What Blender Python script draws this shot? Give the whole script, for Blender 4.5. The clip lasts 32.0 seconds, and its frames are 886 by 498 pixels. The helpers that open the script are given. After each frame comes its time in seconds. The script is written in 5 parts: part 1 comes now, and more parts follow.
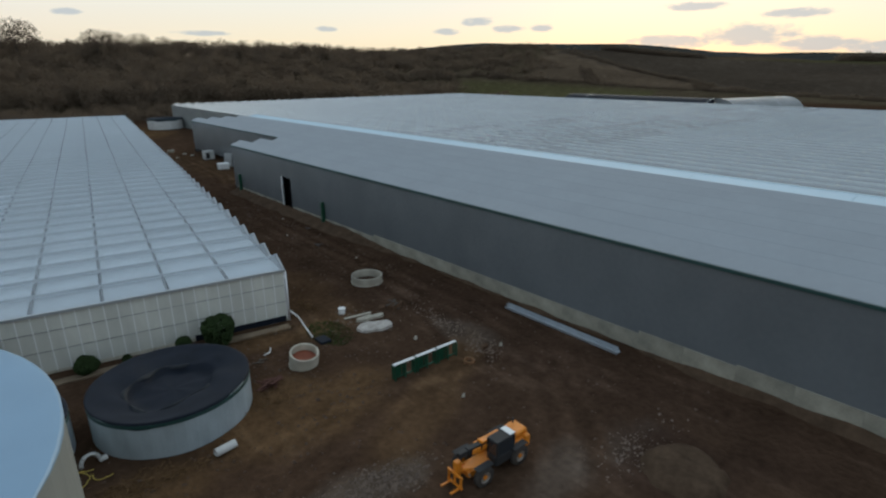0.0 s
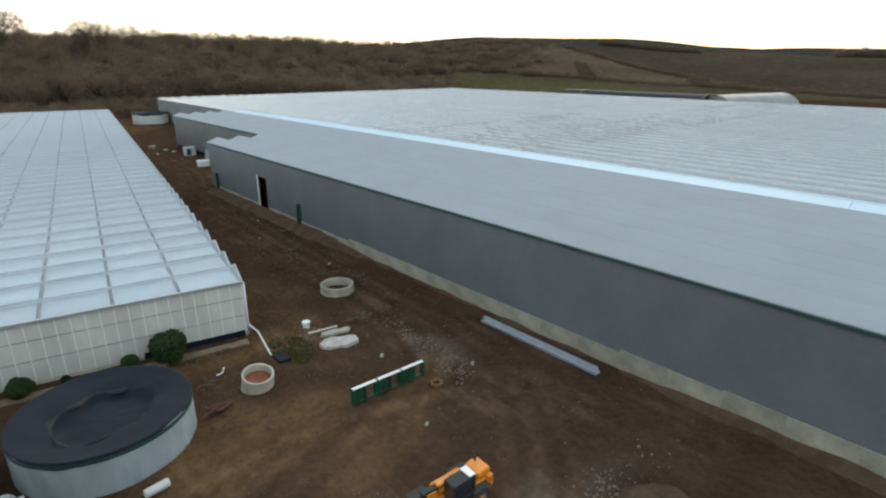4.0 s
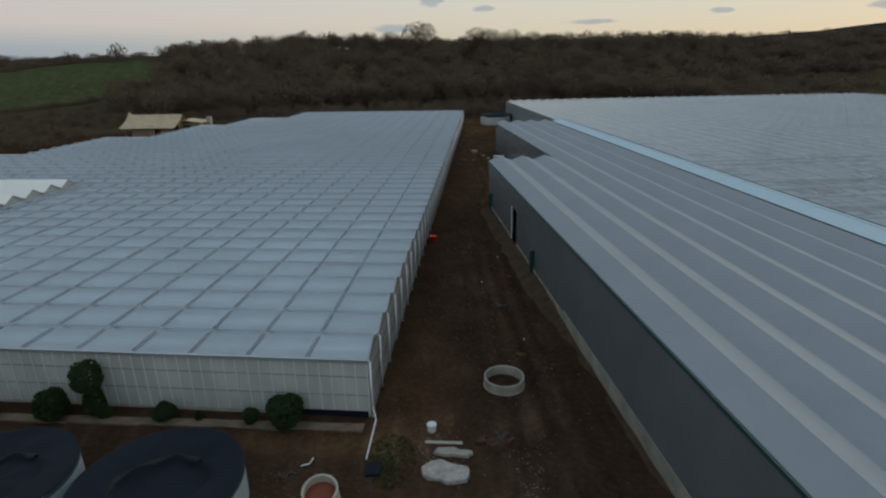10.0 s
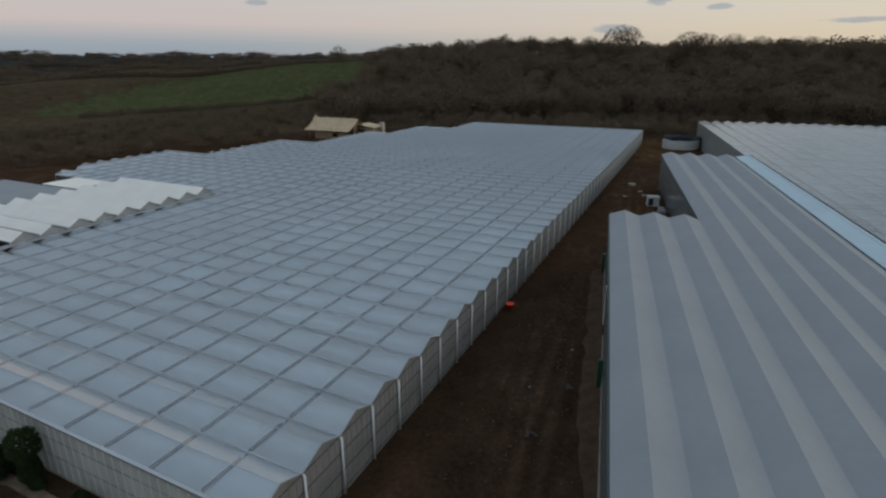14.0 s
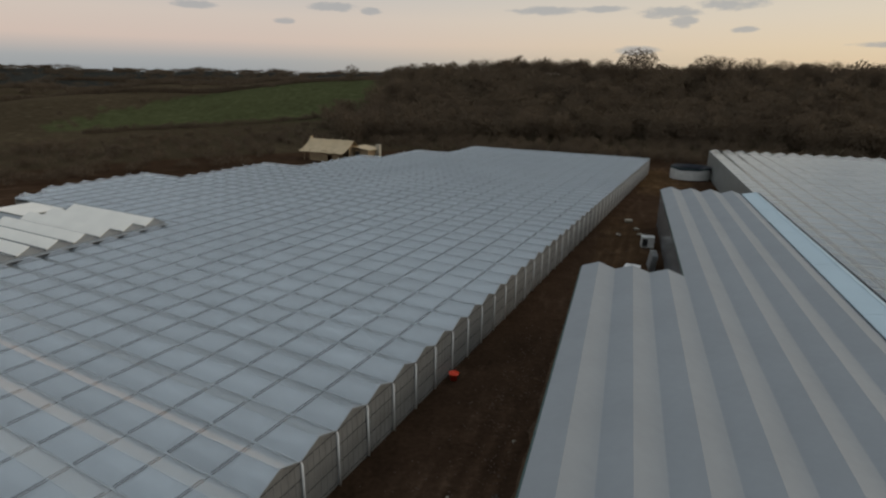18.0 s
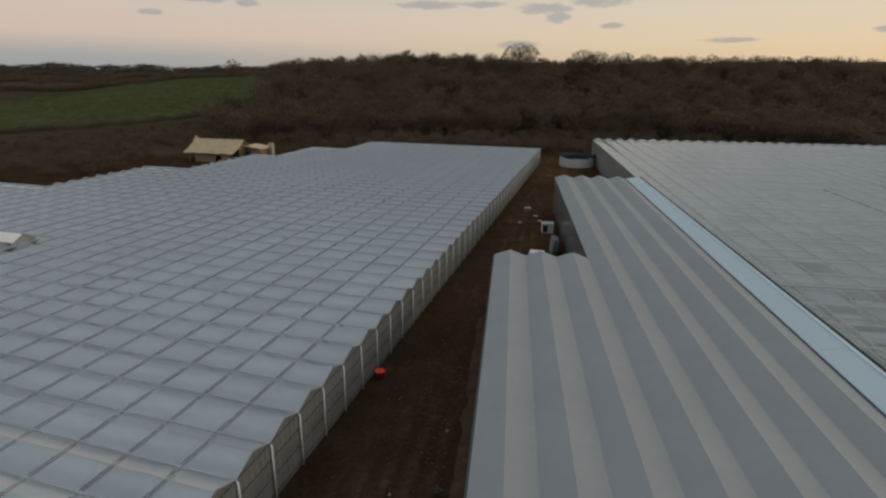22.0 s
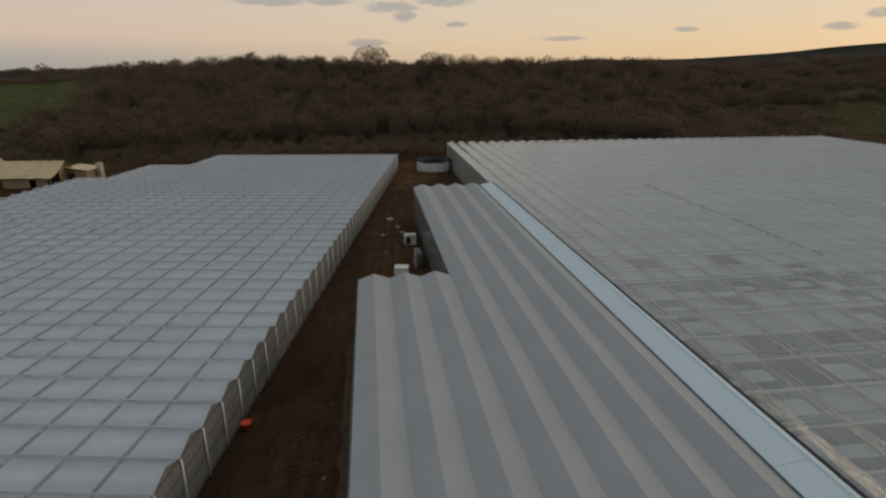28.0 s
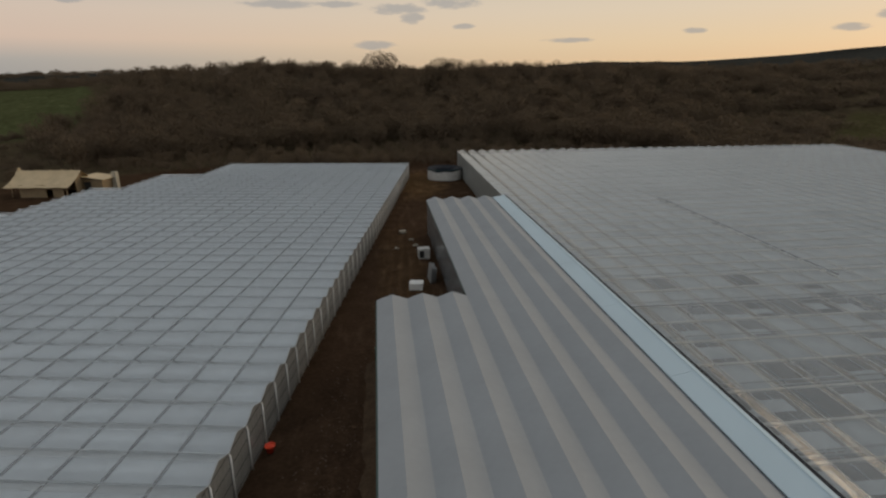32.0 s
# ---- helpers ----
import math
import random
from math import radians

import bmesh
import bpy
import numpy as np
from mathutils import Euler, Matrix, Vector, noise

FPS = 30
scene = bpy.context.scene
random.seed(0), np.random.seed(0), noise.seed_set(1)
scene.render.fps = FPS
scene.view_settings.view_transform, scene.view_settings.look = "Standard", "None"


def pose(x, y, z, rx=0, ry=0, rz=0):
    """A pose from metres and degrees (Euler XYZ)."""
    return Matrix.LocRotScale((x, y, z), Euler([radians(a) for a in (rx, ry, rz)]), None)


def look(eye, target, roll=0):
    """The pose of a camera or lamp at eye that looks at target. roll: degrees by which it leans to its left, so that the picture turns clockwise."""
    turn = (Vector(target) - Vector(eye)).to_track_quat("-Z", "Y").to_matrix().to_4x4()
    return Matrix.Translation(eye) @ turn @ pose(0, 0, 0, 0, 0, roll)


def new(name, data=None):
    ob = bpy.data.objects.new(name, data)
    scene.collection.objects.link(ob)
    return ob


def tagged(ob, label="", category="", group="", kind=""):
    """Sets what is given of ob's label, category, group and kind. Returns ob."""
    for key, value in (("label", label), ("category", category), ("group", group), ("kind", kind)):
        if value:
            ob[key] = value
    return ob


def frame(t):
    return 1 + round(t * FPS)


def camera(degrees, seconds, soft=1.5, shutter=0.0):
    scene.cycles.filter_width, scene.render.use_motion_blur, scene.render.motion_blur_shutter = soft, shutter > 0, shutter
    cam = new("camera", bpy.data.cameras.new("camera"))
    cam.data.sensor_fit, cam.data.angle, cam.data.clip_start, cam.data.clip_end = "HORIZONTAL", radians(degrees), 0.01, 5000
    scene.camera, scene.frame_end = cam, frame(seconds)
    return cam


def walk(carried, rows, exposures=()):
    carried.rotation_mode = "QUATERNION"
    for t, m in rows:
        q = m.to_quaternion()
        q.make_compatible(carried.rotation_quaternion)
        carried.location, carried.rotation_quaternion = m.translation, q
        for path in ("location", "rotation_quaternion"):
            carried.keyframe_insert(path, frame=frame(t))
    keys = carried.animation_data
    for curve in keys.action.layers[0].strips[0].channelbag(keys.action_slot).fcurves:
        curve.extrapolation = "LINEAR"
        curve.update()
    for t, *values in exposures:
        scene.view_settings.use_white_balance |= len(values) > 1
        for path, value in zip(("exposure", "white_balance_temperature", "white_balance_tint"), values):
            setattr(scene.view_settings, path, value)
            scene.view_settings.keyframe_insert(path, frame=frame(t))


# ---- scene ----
cam = camera(78.14, 32.0, soft=2.3)
PATH = [
    (0, (-14.974, -34.93, 17.257), (-13.737, -33.487, 16.635), -0.26),
    (0.5, (-14.681, -34.819, 17.508), (-13.451, -33.377, 16.869), -0.34),
    (1, (-14.511, -34.819, 17.634), (-13.281, -33.377, 16.996), -0.43),
    (1.5, (-14.347, -34.672, 17.702), (-13.112, -33.235, 17.062), -0.19),
    (2, (-14.123, -34.549, 17.677), (-12.882, -33.113, 17.045), 0.08),
    (2.5, (-13.739, -34.396, 17.727), (-12.496, -32.964, 17.091), -0.01),
    (3, (-13.156, -34.288, 17.68), (-11.918, -32.854, 17.039), -0.16),
    (3.5, (-12.55, -34.113, 17.596), (-11.31, -32.682, 16.953), -0.09),
    (5.5, (-9.095, -33.549, 17.23), (-7.842, -32.124, 16.598), 0.53),
    (6, (-8.036, -33.233, 17.275), (-6.781, -31.807, 16.649), 0.6),
    (6.5, (-6.932, -32.885, 17.534), (-5.681, -31.461, 16.896), 0.54),
    (7, (-5.655, -32.655, 17.831), (-4.668, -31.041, 17.183), 0.3),
    (7.5, (-4.480, -32.275, 18.267), (-3.748, -30.530, 17.619), -0.53),
    (8, (-3.090, -31.920, 18.850), (-2.366, -30.173, 18.198), -0.94),
    (8.5, (-1.630, -31.122, 19.269), (-1.031, -29.330, 18.612), -0.71),
    (9, (-0.027, -30.238, 19.619), (0.095, -28.352, 18.965), -1.36),
    (9.5, (1.324, -29.251, 19.982), (1.444, -27.365, 19.328), -1.38),
    (10, (2.646, -28.164, 20.221), (2.774, -26.277, 19.571), -1.08),
    (10.5, (4.046, -27.097, 20.679), (4.174, -25.207, 20.037), -0.96),
    (11, (5.459, -25.879, 21.124), (5.584, -23.988, 20.483), -0.85),
    (11.5, (6.941, -24.553, 21.53), (7.058, -22.663, 20.886), -0.76),
    (12, (8.345, -23.108, 21.891), (8.454, -21.219, 21.244), -0.65),
    (12.5, (9.745, -21.454, 22.314), (9.856, -19.564, 21.67), -0.25),
    (13, (11.1, -19.67, 22.728), (10.924, -17.783, 22.091), -0.01),
    (13.5, (12.391, -17.866, 23.072), (11.833, -16.058, 22.424), -0.25),
    (14, (13.656, -16.154, 23.388), (13.111, -14.341, 22.744), 0.02),
    (14.5, (14.924, -14.551, 23.7), (14.392, -12.734, 23.054), 0.39),
    (16.5, (18.119, -7.689, 24.293), (17.591, -5.861, 23.678), 1.37),
    (17, (18.183, -6.811, 24.243), (17.63, -4.99, 23.629), 1.22),
    (17.5, (18.112, -6.269, 24.275), (17.53, -4.451, 23.681), 1),
    (18, (18.002, -6.057, 24.413), (17.388, -4.246, 23.828), 0.82),
    (18.5, (17.86, -6.107, 24.558), (17.222, -4.305, 23.971), 0.91),
    (19, (17.77, -6.191, 24.697), (17.116, -4.398, 24.096), 1),
    (19.5, (17.512, -6.188, 24.607), (16.853, -4.399, 24.004), 1),
    (20, (17.158, -6.183, 24.561), (16.5, -4.395, 23.951), 1.14),
    (20.5, (16.921, -6.28, 24.555), (16.261, -4.493, 23.946), 1.01),
    (21, (16.712, -6.467, 24.546), (16.052, -4.681, 23.936), 0.97),
    (21.5, (16.526, -6.438, 24.562), (15.966, -4.617, 23.952), 0.9),
    (22, (16.439, -6.606, 24.536), (16.185, -4.715, 23.936), 0.36),
    (22.5, (16.465, -6.786, 24.515), (16.509, -4.881, 23.909), 0.14),
    (23, (16.445, -6.875, 24.516), (16.685, -4.983, 23.913), 0.09),
    (23.5, (16.437, -6.929, 24.533), (16.671, -5.037, 23.927), 0.25),
    (24, (16.471, -6.958, 24.55), (16.701, -5.066, 23.946), 0.05),
    (24.5, (16.516, -6.816, 24.717), (16.741, -4.925, 24.109), -0.11),
    (25, (16.648, -6.487, 25.019), (16.87, -4.598, 24.401), -0.2),
    (25.5, (16.81, -6.381, 25.435), (17.038, -4.492, 24.819), -0.24),
    (27.5, (17.053, -5.546, 26.736), (17.284, -3.654, 26.132), -0.26),
    (28, (17.02, -5.525, 26.999), (17.245, -3.632, 26.393), -0.46),
    (28.5, (16.982, -5.601, 27.367), (17.206, -3.706, 26.767), -0.01),
    (29, (16.893, -5.628, 27.701), (17.111, -3.736, 27.09), 0.04),
    (29.5, (16.763, -5.701, 27.949), (16.981, -3.808, 27.341), 0.15),
    (30, (16.598, -5.7, 28.198), (16.816, -3.81, 27.584), 0.4),
    (30.5, (16.462, -5.691, 28.441), (16.679, -3.799, 27.828), 0.28),
    (31, (16.209, -5.658, 28.737), (16.423, -3.765, 28.128), 0.15),
    (31.5, (16.023, -5.569, 29.016), (16.233, -3.671, 28.42), -0.09),
    (32, (15.948, -5.392, 29.15), (16.148, -3.495, 28.55), -0.54),
]
LIGHT = [(0, 0.17, 5720, 2), (1, 0.32, 5740, 2), (2, 0.84, 5950, 2), (3, 0.97, 6000, 2), (3.5, 1.0, 6050, 2), (5.5, 1.05, 6100, 2), (6.5, 1.02, 6050, 2), (7, 0.86, 5950, 0), (7.5, 0.3, 5850, 0), (8, -0.22, 5550, 0), (9, -0.28, 5680, 1), (12, -0.33, 5750, 2), (14.5, -0.33, 5900, 6), (17, -0.29, 6400, 7), (19, -0.3, 6550, 7), (28, -0.36, 7050, 10), (32, -0.36, 7050, 10)]
walk(cam, [(t, look(eye, target, roll)) for t, eye, target, roll in PATH], LIGHT)

# ---- world and light ----
SUN_BEARING, SUN_UP = 62.0, 2.0
world = bpy.data.worlds.new("sky")
scene.world = world
world.use_nodes = True
wt = world.node_tree
wt.nodes.clear()
w_out = wt.nodes.new("ShaderNodeOutputWorld")
w_bg = wt.nodes.new("ShaderNodeBackground")
w_sky = wt.nodes.new("ShaderNodeTexSky")
w_sky.sky_type = "NISHITA"
w_sky.sun_disc = False
w_sky.sun_elevation = radians(SUN_UP)
w_sky.sun_rotation = radians(SUN_BEARING)
w_sky.air_density, w_sky.dust_density, w_sky.ozone_density = 1.0, 1.2, 1.5
w_bg.inputs["Strength"].default_value = 1.0
w_tc = wt.nodes.new("ShaderNodeTexCoord")
w_sep = wt.nodes.new("ShaderNodeSeparateXYZ")
wt.links.new(w_tc.outputs["Generated"], w_sep.inputs[0])


def sky_ramp(stops):
    """Colours of the evening sky by height above the horizon."""
    r = wt.nodes.new("ShaderNodeValToRGB")
    while len(r.color_ramp.elements) < len(stops):
        r.color_ramp.elements.new(0.5)
    for e, (z, c) in zip(r.color_ramp.elements, stops):
        e.position, e.color = z, (*c, 1)
    wt.links.new(w_sep.outputs["Z"], r.inputs["Fac"])
    return r


GLOW = sky_ramp([(0.0, (0.88, 0.63, 0.4)), (0.05, (0.89, 0.71, 0.5)), (0.1, (0.85, 0.73, 0.59)), (0.17, (0.76, 0.7, 0.62)), (0.35, (0.64, 0.66, 0.69)), (1.0, (0.48, 0.52, 0.57))])
AWAY = sky_ramp([(0.0, (0.36, 0.39, 0.42)), (0.03, (0.44, 0.455, 0.475)), (0.06, (0.75, 0.6, 0.54)), (0.1, (0.75, 0.635, 0.575)), (0.16, (0.58, 0.59, 0.6)), (0.35, (0.6, 0.64, 0.7)), (1.0, (0.48, 0.52, 0.57))])
w_dot = wt.nodes.new("ShaderNodeVectorMath")
w_dot.operation = "DOT_PRODUCT"
wt.links.new(w_tc.outputs["Generated"], w_dot.inputs[0])
w_dot.inputs[1].default_value = (math.sin(radians(SUN_BEARING)), math.cos(radians(SUN_BEARING)), 0)
w_az = wt.nodes.new("ShaderNodeMapRange")
w_az.interpolation_type = "SMOOTHSTEP"
w_az.inputs["From Min"].default_value, w_az.inputs["From Max"].default_value = -0.3, 0.95
wt.links.new(w_dot.outputs["Value"], w_az.inputs["Value"])
w_mix = wt.nodes.new("ShaderNodeMix")
w_mix.data_type = "RGBA"
wt.links.new(w_az.outputs["Result"], w_mix.inputs["Factor"])
wt.links.new(AWAY.outputs[0], w_mix.inputs["A"])
wt.links.new(GLOW.outputs[0], w_mix.inputs["B"])
# small grey clouds, flattened towards the horizon
w_map = wt.nodes.new("ShaderNodeMapping")
w_map.inputs["Scale"].default_value = (5.0, 5.0, 24.0)
wt.links.new(w_tc.outputs["Generated"], w_map.inputs["Vector"])
w_noise = wt.nodes.new("ShaderNodeTexNoise")
w_noise.inputs["Scale"].default_value, w_noise.inputs["Detail"].default_value, w_noise.inputs["Roughness"].default_value = 1.6, 6, 0.6
w_noise.inputs["Distortion"].default_value = 0.5
wt.links.new(w_map.outputs[0], w_noise.inputs["Vector"])
w_cl = wt.nodes.new("ShaderNodeMapRange")
w_cl.interpolation_type = "SMOOTHSTEP"
w_cl.inputs["From Min"].default_value, w_cl.inputs["From Max"].default_value = 0.585, 0.665
w_cl.inputs["To Max"].default_value = 0.88
wt.links.new(w_noise.outputs["Fac"], w_cl.inputs["Value"])
# scattered high cloud only well above the horizon
w_high = wt.nodes.new("ShaderNodeMapRange")
w_high.inputs["From Min"].default_value, w_high.inputs["From Max"].default_value = 0.13, 0.22
wt.links.new(w_sep.outputs["Z"], w_high.inputs["Value"])
w_scat = wt.nodes.new("ShaderNodeMath")
w_scat.operation = "MULTIPLY"
wt.links.new(w_cl.outputs["Result"], w_scat.inputs[0])
wt.links.new(w_high.outputs["Result"], w_scat.inputs[1])


def sky_math(op, a, b=None):
    n = wt.nodes.new("ShaderNodeMath")
    n.operation = op
    for k, v in enumerate((a, b)):
        if isinstance(v, (int, float)):
            n.inputs[k].default_value = v
        elif v is not None:
            wt.links.new(v, n.inputs[k])
    return n.outputs[0]


# low clouds, one by one: bearing, height, half length and half thickness in degrees
CLOUDS = ((1.9, 6.3, 2.6, 0.45), (3.2, 5.5, 1.1, 0.5), (7.0, 6.8, 2.6, 0.5), (-9.4, 6.6, 2.8, 0.35), (-4.0, 6.7, 2.0, 0.3), (29.4, 3.8, 1.0, 0.24), (18.3, 3.3, 2.2, 0.22), (41, 3.6, 1.3, 0.28), (8.2, 4.7, 1.0, 0.26), (-0.6, 3.05, 1.9, 0.4), (44, 4.5, 1.4, 0.4),
          (68.4, 2.8, 3.4, 0.9), (61.6, 2.4, 3.6, 0.55), (73.6, 2.0, 2.8, 0.6), (78, 1.6, 2.6, 0.5), (50.3, 3.8, 0.9, 0.35), (47, 3.8, 1.3, 0.32), (71.5, 4.4, 2.4, 0.35), (63.6, 5.3, 2.6, 0.35), (-29.6, 6.7, 2.2, 0.4), (-26, 6.4, 1.0, 0.3), (-34.2, 5.3, 0.9, 0.28), (-42, 6.3, 1.8, 0.3))
w_puff = wt.nodes.new("ShaderNodeTexNoise")
w_puff.inputs["Scale"].default_value, w_puff.inputs["Detail"].default_value, w_puff.inputs["Roughness"].default_value = 34, 5, 0.65
w_puffmap = wt.nodes.new("ShaderNodeMapping")
w_puffmap.inputs["Scale"].default_value = (1, 1, 3)
wt.links.new(w_tc.outputs["Generated"], w_puffmap.inputs["Vector"])
wt.links.new(w_puffmap.outputs[0], w_puff.inputs["Vector"])
_rag = sky_math("MULTIPLY", sky_math("SUBTRACT", w_puff.outputs["Fac"], 0.5), 3.4)
_az = sky_math("ARCTAN2", w_sep.outputs["X"], w_sep.outputs["Y"])
_el = sky_math("ARCSINE", w_sep.outputs["Z"])
_all = w_scat.outputs[0]
for _b, _h, _w, _t in CLOUDS:
    _dx = sky_math("DIVIDE", sky_math("SUBTRACT", _az, radians(_b)), radians(_w))
    _dy = sky_math("DIVIDE", sky_math("SUBTRACT", _el, radians(_h)), radians(_t))
    _d = sky_math("ADD", sky_math("ADD", sky_math("MULTIPLY", _dx, _dx), sky_math("MULTIPLY", _dy, _dy)), _rag)
    _f = wt.nodes.new("ShaderNodeMapRange")
    _f.interpolation_type = "SMOOTHSTEP"
    _f.inputs["From Min"].default_value, _f.inputs["From Max"].default_value, _f.inputs["To Max"].default_value = 1.6, 0.3, 0.68
    wt.links.new(_d, _f.inputs["Value"])
    _all = sky_math("MAXIMUM", _all, _f.outputs["Result"])
w_cm = wt.nodes.new("ShaderNodeMix")
w_cm.data_type = "RGBA"
w_cm.inputs["B"].default_value = (0.42, 0.435, 0.46, 1)
wt.links.new(_all, w_cm.inputs["Factor"])
# the clear-sky model adds the low western and zenith blue
w_add = wt.nodes.new("ShaderNodeMix")
w_add.data_type, w_add.blend_type = "RGBA", "ADD"
w_add.inputs["Factor"].default_value = 0.02
wt.links.new(w_mix.outputs["Result"], w_add.inputs["A"])
wt.links.new(w_sky.outputs[0], w_add.inputs["B"])
wt.links.new(w_add.outputs["Result"], w_cm.inputs["A"])
wt.links.new(w_cm.outputs["Result"], w_bg.inputs["Color"])
wt.links.new(w_bg.outputs[0], w_out.inputs["Surface"])

sun = new("sun", bpy.data.lights.new("sun", "SUN"))
sun.data.energy, sun.data.angle, sun.data.color = 1.15, radians(40), (1.0, 0.81, 0.6)
_b, _e = radians(SUN_BEARING), radians(15)
sun.matrix_world = look((0, 0, 60), (-math.sin(_b) * math.cos(_e) * 10, -math.cos(_b) * math.cos(_e) * 10, 60 - math.sin(_e) * 10))


# ---- materials ----
def material(name, colour, rough=0.6, metal=0.0, scale=3.0, vary=0.25, bump=0.1, fine=40.0, tint=None, random_vary=0.0, spec=0.5, stretch=(1, 1, 1)):
    """A surface with variation at two scales, on object coordinates in metres."""
    m = bpy.data.materials.new(name)
    m.use_nodes = True
    nt = m.node_tree
    p = nt.nodes["Principled BSDF"]
    tc = nt.nodes.new("ShaderNodeTexCoord")
    mp = nt.nodes.new("ShaderNodeMapping")
    mp.inputs["Scale"].default_value = stretch
    nt.links.new(tc.outputs["Object"], mp.inputs["Vector"])
    n1, n2 = nt.nodes.new("ShaderNodeTexNoise"), nt.nodes.new("ShaderNodeTexNoise")
    n1.inputs["Scale"].default_value, n1.inputs["Detail"].default_value = 1.0 / scale, 4
    n2.inputs["Scale"].default_value, n2.inputs["Detail"].default_value = fine, 3
    for n in (n1, n2):
        nt.links.new(mp.outputs[0], n.inputs["Vector"])
    add = nt.nodes.new("ShaderNodeMath")
    add.operation = "MULTIPLY_ADD"
    nt.links.new(n2.outputs["Fac"], add.inputs[0])
    add.inputs[1].default_value = 0.4
    nt.links.new(n1.outputs["Fac"], add.inputs[2])
    ramp = nt.nodes.new("ShaderNodeMapRange")
    ramp.inputs["From Min"].default_value, ramp.inputs["From Max"].default_value = 0.35, 1.05
    nt.links.new(add.outputs[0], ramp.inputs["Value"])
    mix = nt.nodes.new("ShaderNodeMix")
    mix.data_type = "RGBA"
    c = Vector(colour)
    t = Vector(tint) if tint else c
    mix.inputs["A"].default_value = (*(c * (1 - vary)), 1)
    mix.inputs["B"].default_value = (*(t * (1 + vary)), 1)
    nt.links.new(ramp.outputs["Result"], mix.inputs["Factor"])
    col = mix.outputs["Result"]
    if random_vary:
        info = nt.nodes.new("ShaderNodeObjectInfo")
        hsv = nt.nodes.new("ShaderNodeHueSaturation")
        mr = nt.nodes.new("ShaderNodeMapRange")
        mr.inputs["To Min"].default_value, mr.inputs["To Max"].default_value = 1 - random_vary, 1 + random_vary
        nt.links.new(info.outputs["Random"], mr.inputs["Value"])
        nt.links.new(mr.outputs["Result"], hsv.inputs["Value"])
        nt.links.new(col, hsv.inputs["Color"])
        col = hsv.outputs["Color"]
    nt.links.new(col, p.inputs["Base Color"])
    p.inputs["Roughness"].default_value, p.inputs["Metallic"].default_value = rough, metal
    p.inputs["Specular IOR Level"].default_value = spec
    if bump:
        b = nt.nodes.new("ShaderNodeBump")
        b.inputs["Strength"].default_value, b.inputs["Distance"].default_value = bump, 0.03
        nt.links.new(add.outputs[0], b.inputs["Height"])
        nt.links.new(b.outputs[0], p.inputs["Normal"])
    return m


M_SOIL = material("wet_brown_soil", (0.07, 0.04, 0.023), 0.95, scale=1.5, vary=0.45, bump=0.8, fine=3.0, tint=(0.1, 0.064, 0.04), spec=0.05)
M_DRYSOIL = material("dry_brown_soil", (0.07, 0.047, 0.03), 0.95, scale=1.0, vary=0.4, bump=0.8, fine=4.0, spec=0.05)
M_PANEL = material("white_thermal_screen", (0.82, 0.89, 0.93), 0.6, scale=2.0, vary=0.1, bump=0.02, fine=1.6, random_vary=0.07)
M_DARKSTEEL = material("weathered_dark_steel", (0.035, 0.036, 0.04), 0.6, scale=2, vary=0.2)
M_RIDGE = material("pale_ridge_bar", (0.5, 0.56, 0.6), 0.5, scale=3, vary=0.15)
M_TRUSS = material("dark_inner_steelwork", (0.03, 0.032, 0.036), 0.7, scale=2, vary=0.3)
M_RAIL = material("cream_inner_truss", (0.84, 0.8, 0.7), 0.6, scale=2, vary=0.15)
M_GUTTER = material("aluminium_gutter", (0.45, 0.47, 0.48), 0.4, 0.6, scale=3, vary=0.15)
M_CLAD = material("translucent_white_wall_sheet", (0.53, 0.525, 0.465), 0.45, scale=1.2, vary=0.2, bump=0.05, stretch=(1, 1, 0.3))
M_WALLRAIL = material("grey_wall_rail", (0.29, 0.29, 0.27), 0.6, scale=2, vary=0.4)
M_WHITE = material("white_paint", (0.7, 0.7, 0.68), 0.45, scale=1, vary=0.08)
M_ROOF = material("galvanised_roof_sheet", (0.276, 0.296, 0.312), 0.74, 0.0, scale=4, vary=0.07, bump=0.03, fine=2.0, spec=0.25)
M_BLUE = material("pale_blue_roof_sheet", (0.43, 0.545, 0.61), 0.65, scale=5, vary=0.06, bump=0.02)
M_WALL = material("anthracite_wall_panel", (0.125, 0.135, 0.142), 0.26, scale=4, vary=0.14, bump=0.015, fine=3, spec=1.0)
M_CAP = material("matt_pale_cap", (0.5, 0.6, 0.65), 0.8, scale=3, vary=0.1, spec=0.1)
M_TRIM = material("dark_green_trim", (0.015, 0.05, 0.045), 0.5, scale=1, vary=0.2)
M_CONC = material("pale_concrete", (0.38, 0.35, 0.28), 0.85, scale=1.2, vary=0.4, random_vary=0.12, bump=0.3, fine=12)
M_PLINTH = material("stained_plinth_concrete", (0.25, 0.235, 0.185), 0.85, scale=1.0, vary=0.35, random_vary=0.1, bump=0.3, fine=9)
M_TANK = material("galvanised_tank_wall", (0.34, 0.39, 0.41), 0.5, 0.1, scale=0.8, vary=0.26, bump=0.04, stretch=(1, 1, 0.4))
M_COVER = material("black_tank_liner", (0.007, 0.01, 0.017), 0.75, scale=0.7, vary=0.3, bump=0.2, fine=6, spec=0.2)
M_TALLTANK = material("dull_tall_tank_wall", (0.19, 0.2, 0.185), 0.6, scale=1.5, vary=0.2, bump=0.04, stretch=(1, 1, 0.3))
M_DOME = material("pale_blue_tank_lid", (0.185, 0.285, 0.39), 0.5, scale=3, vary=0.08, bump=0.02)
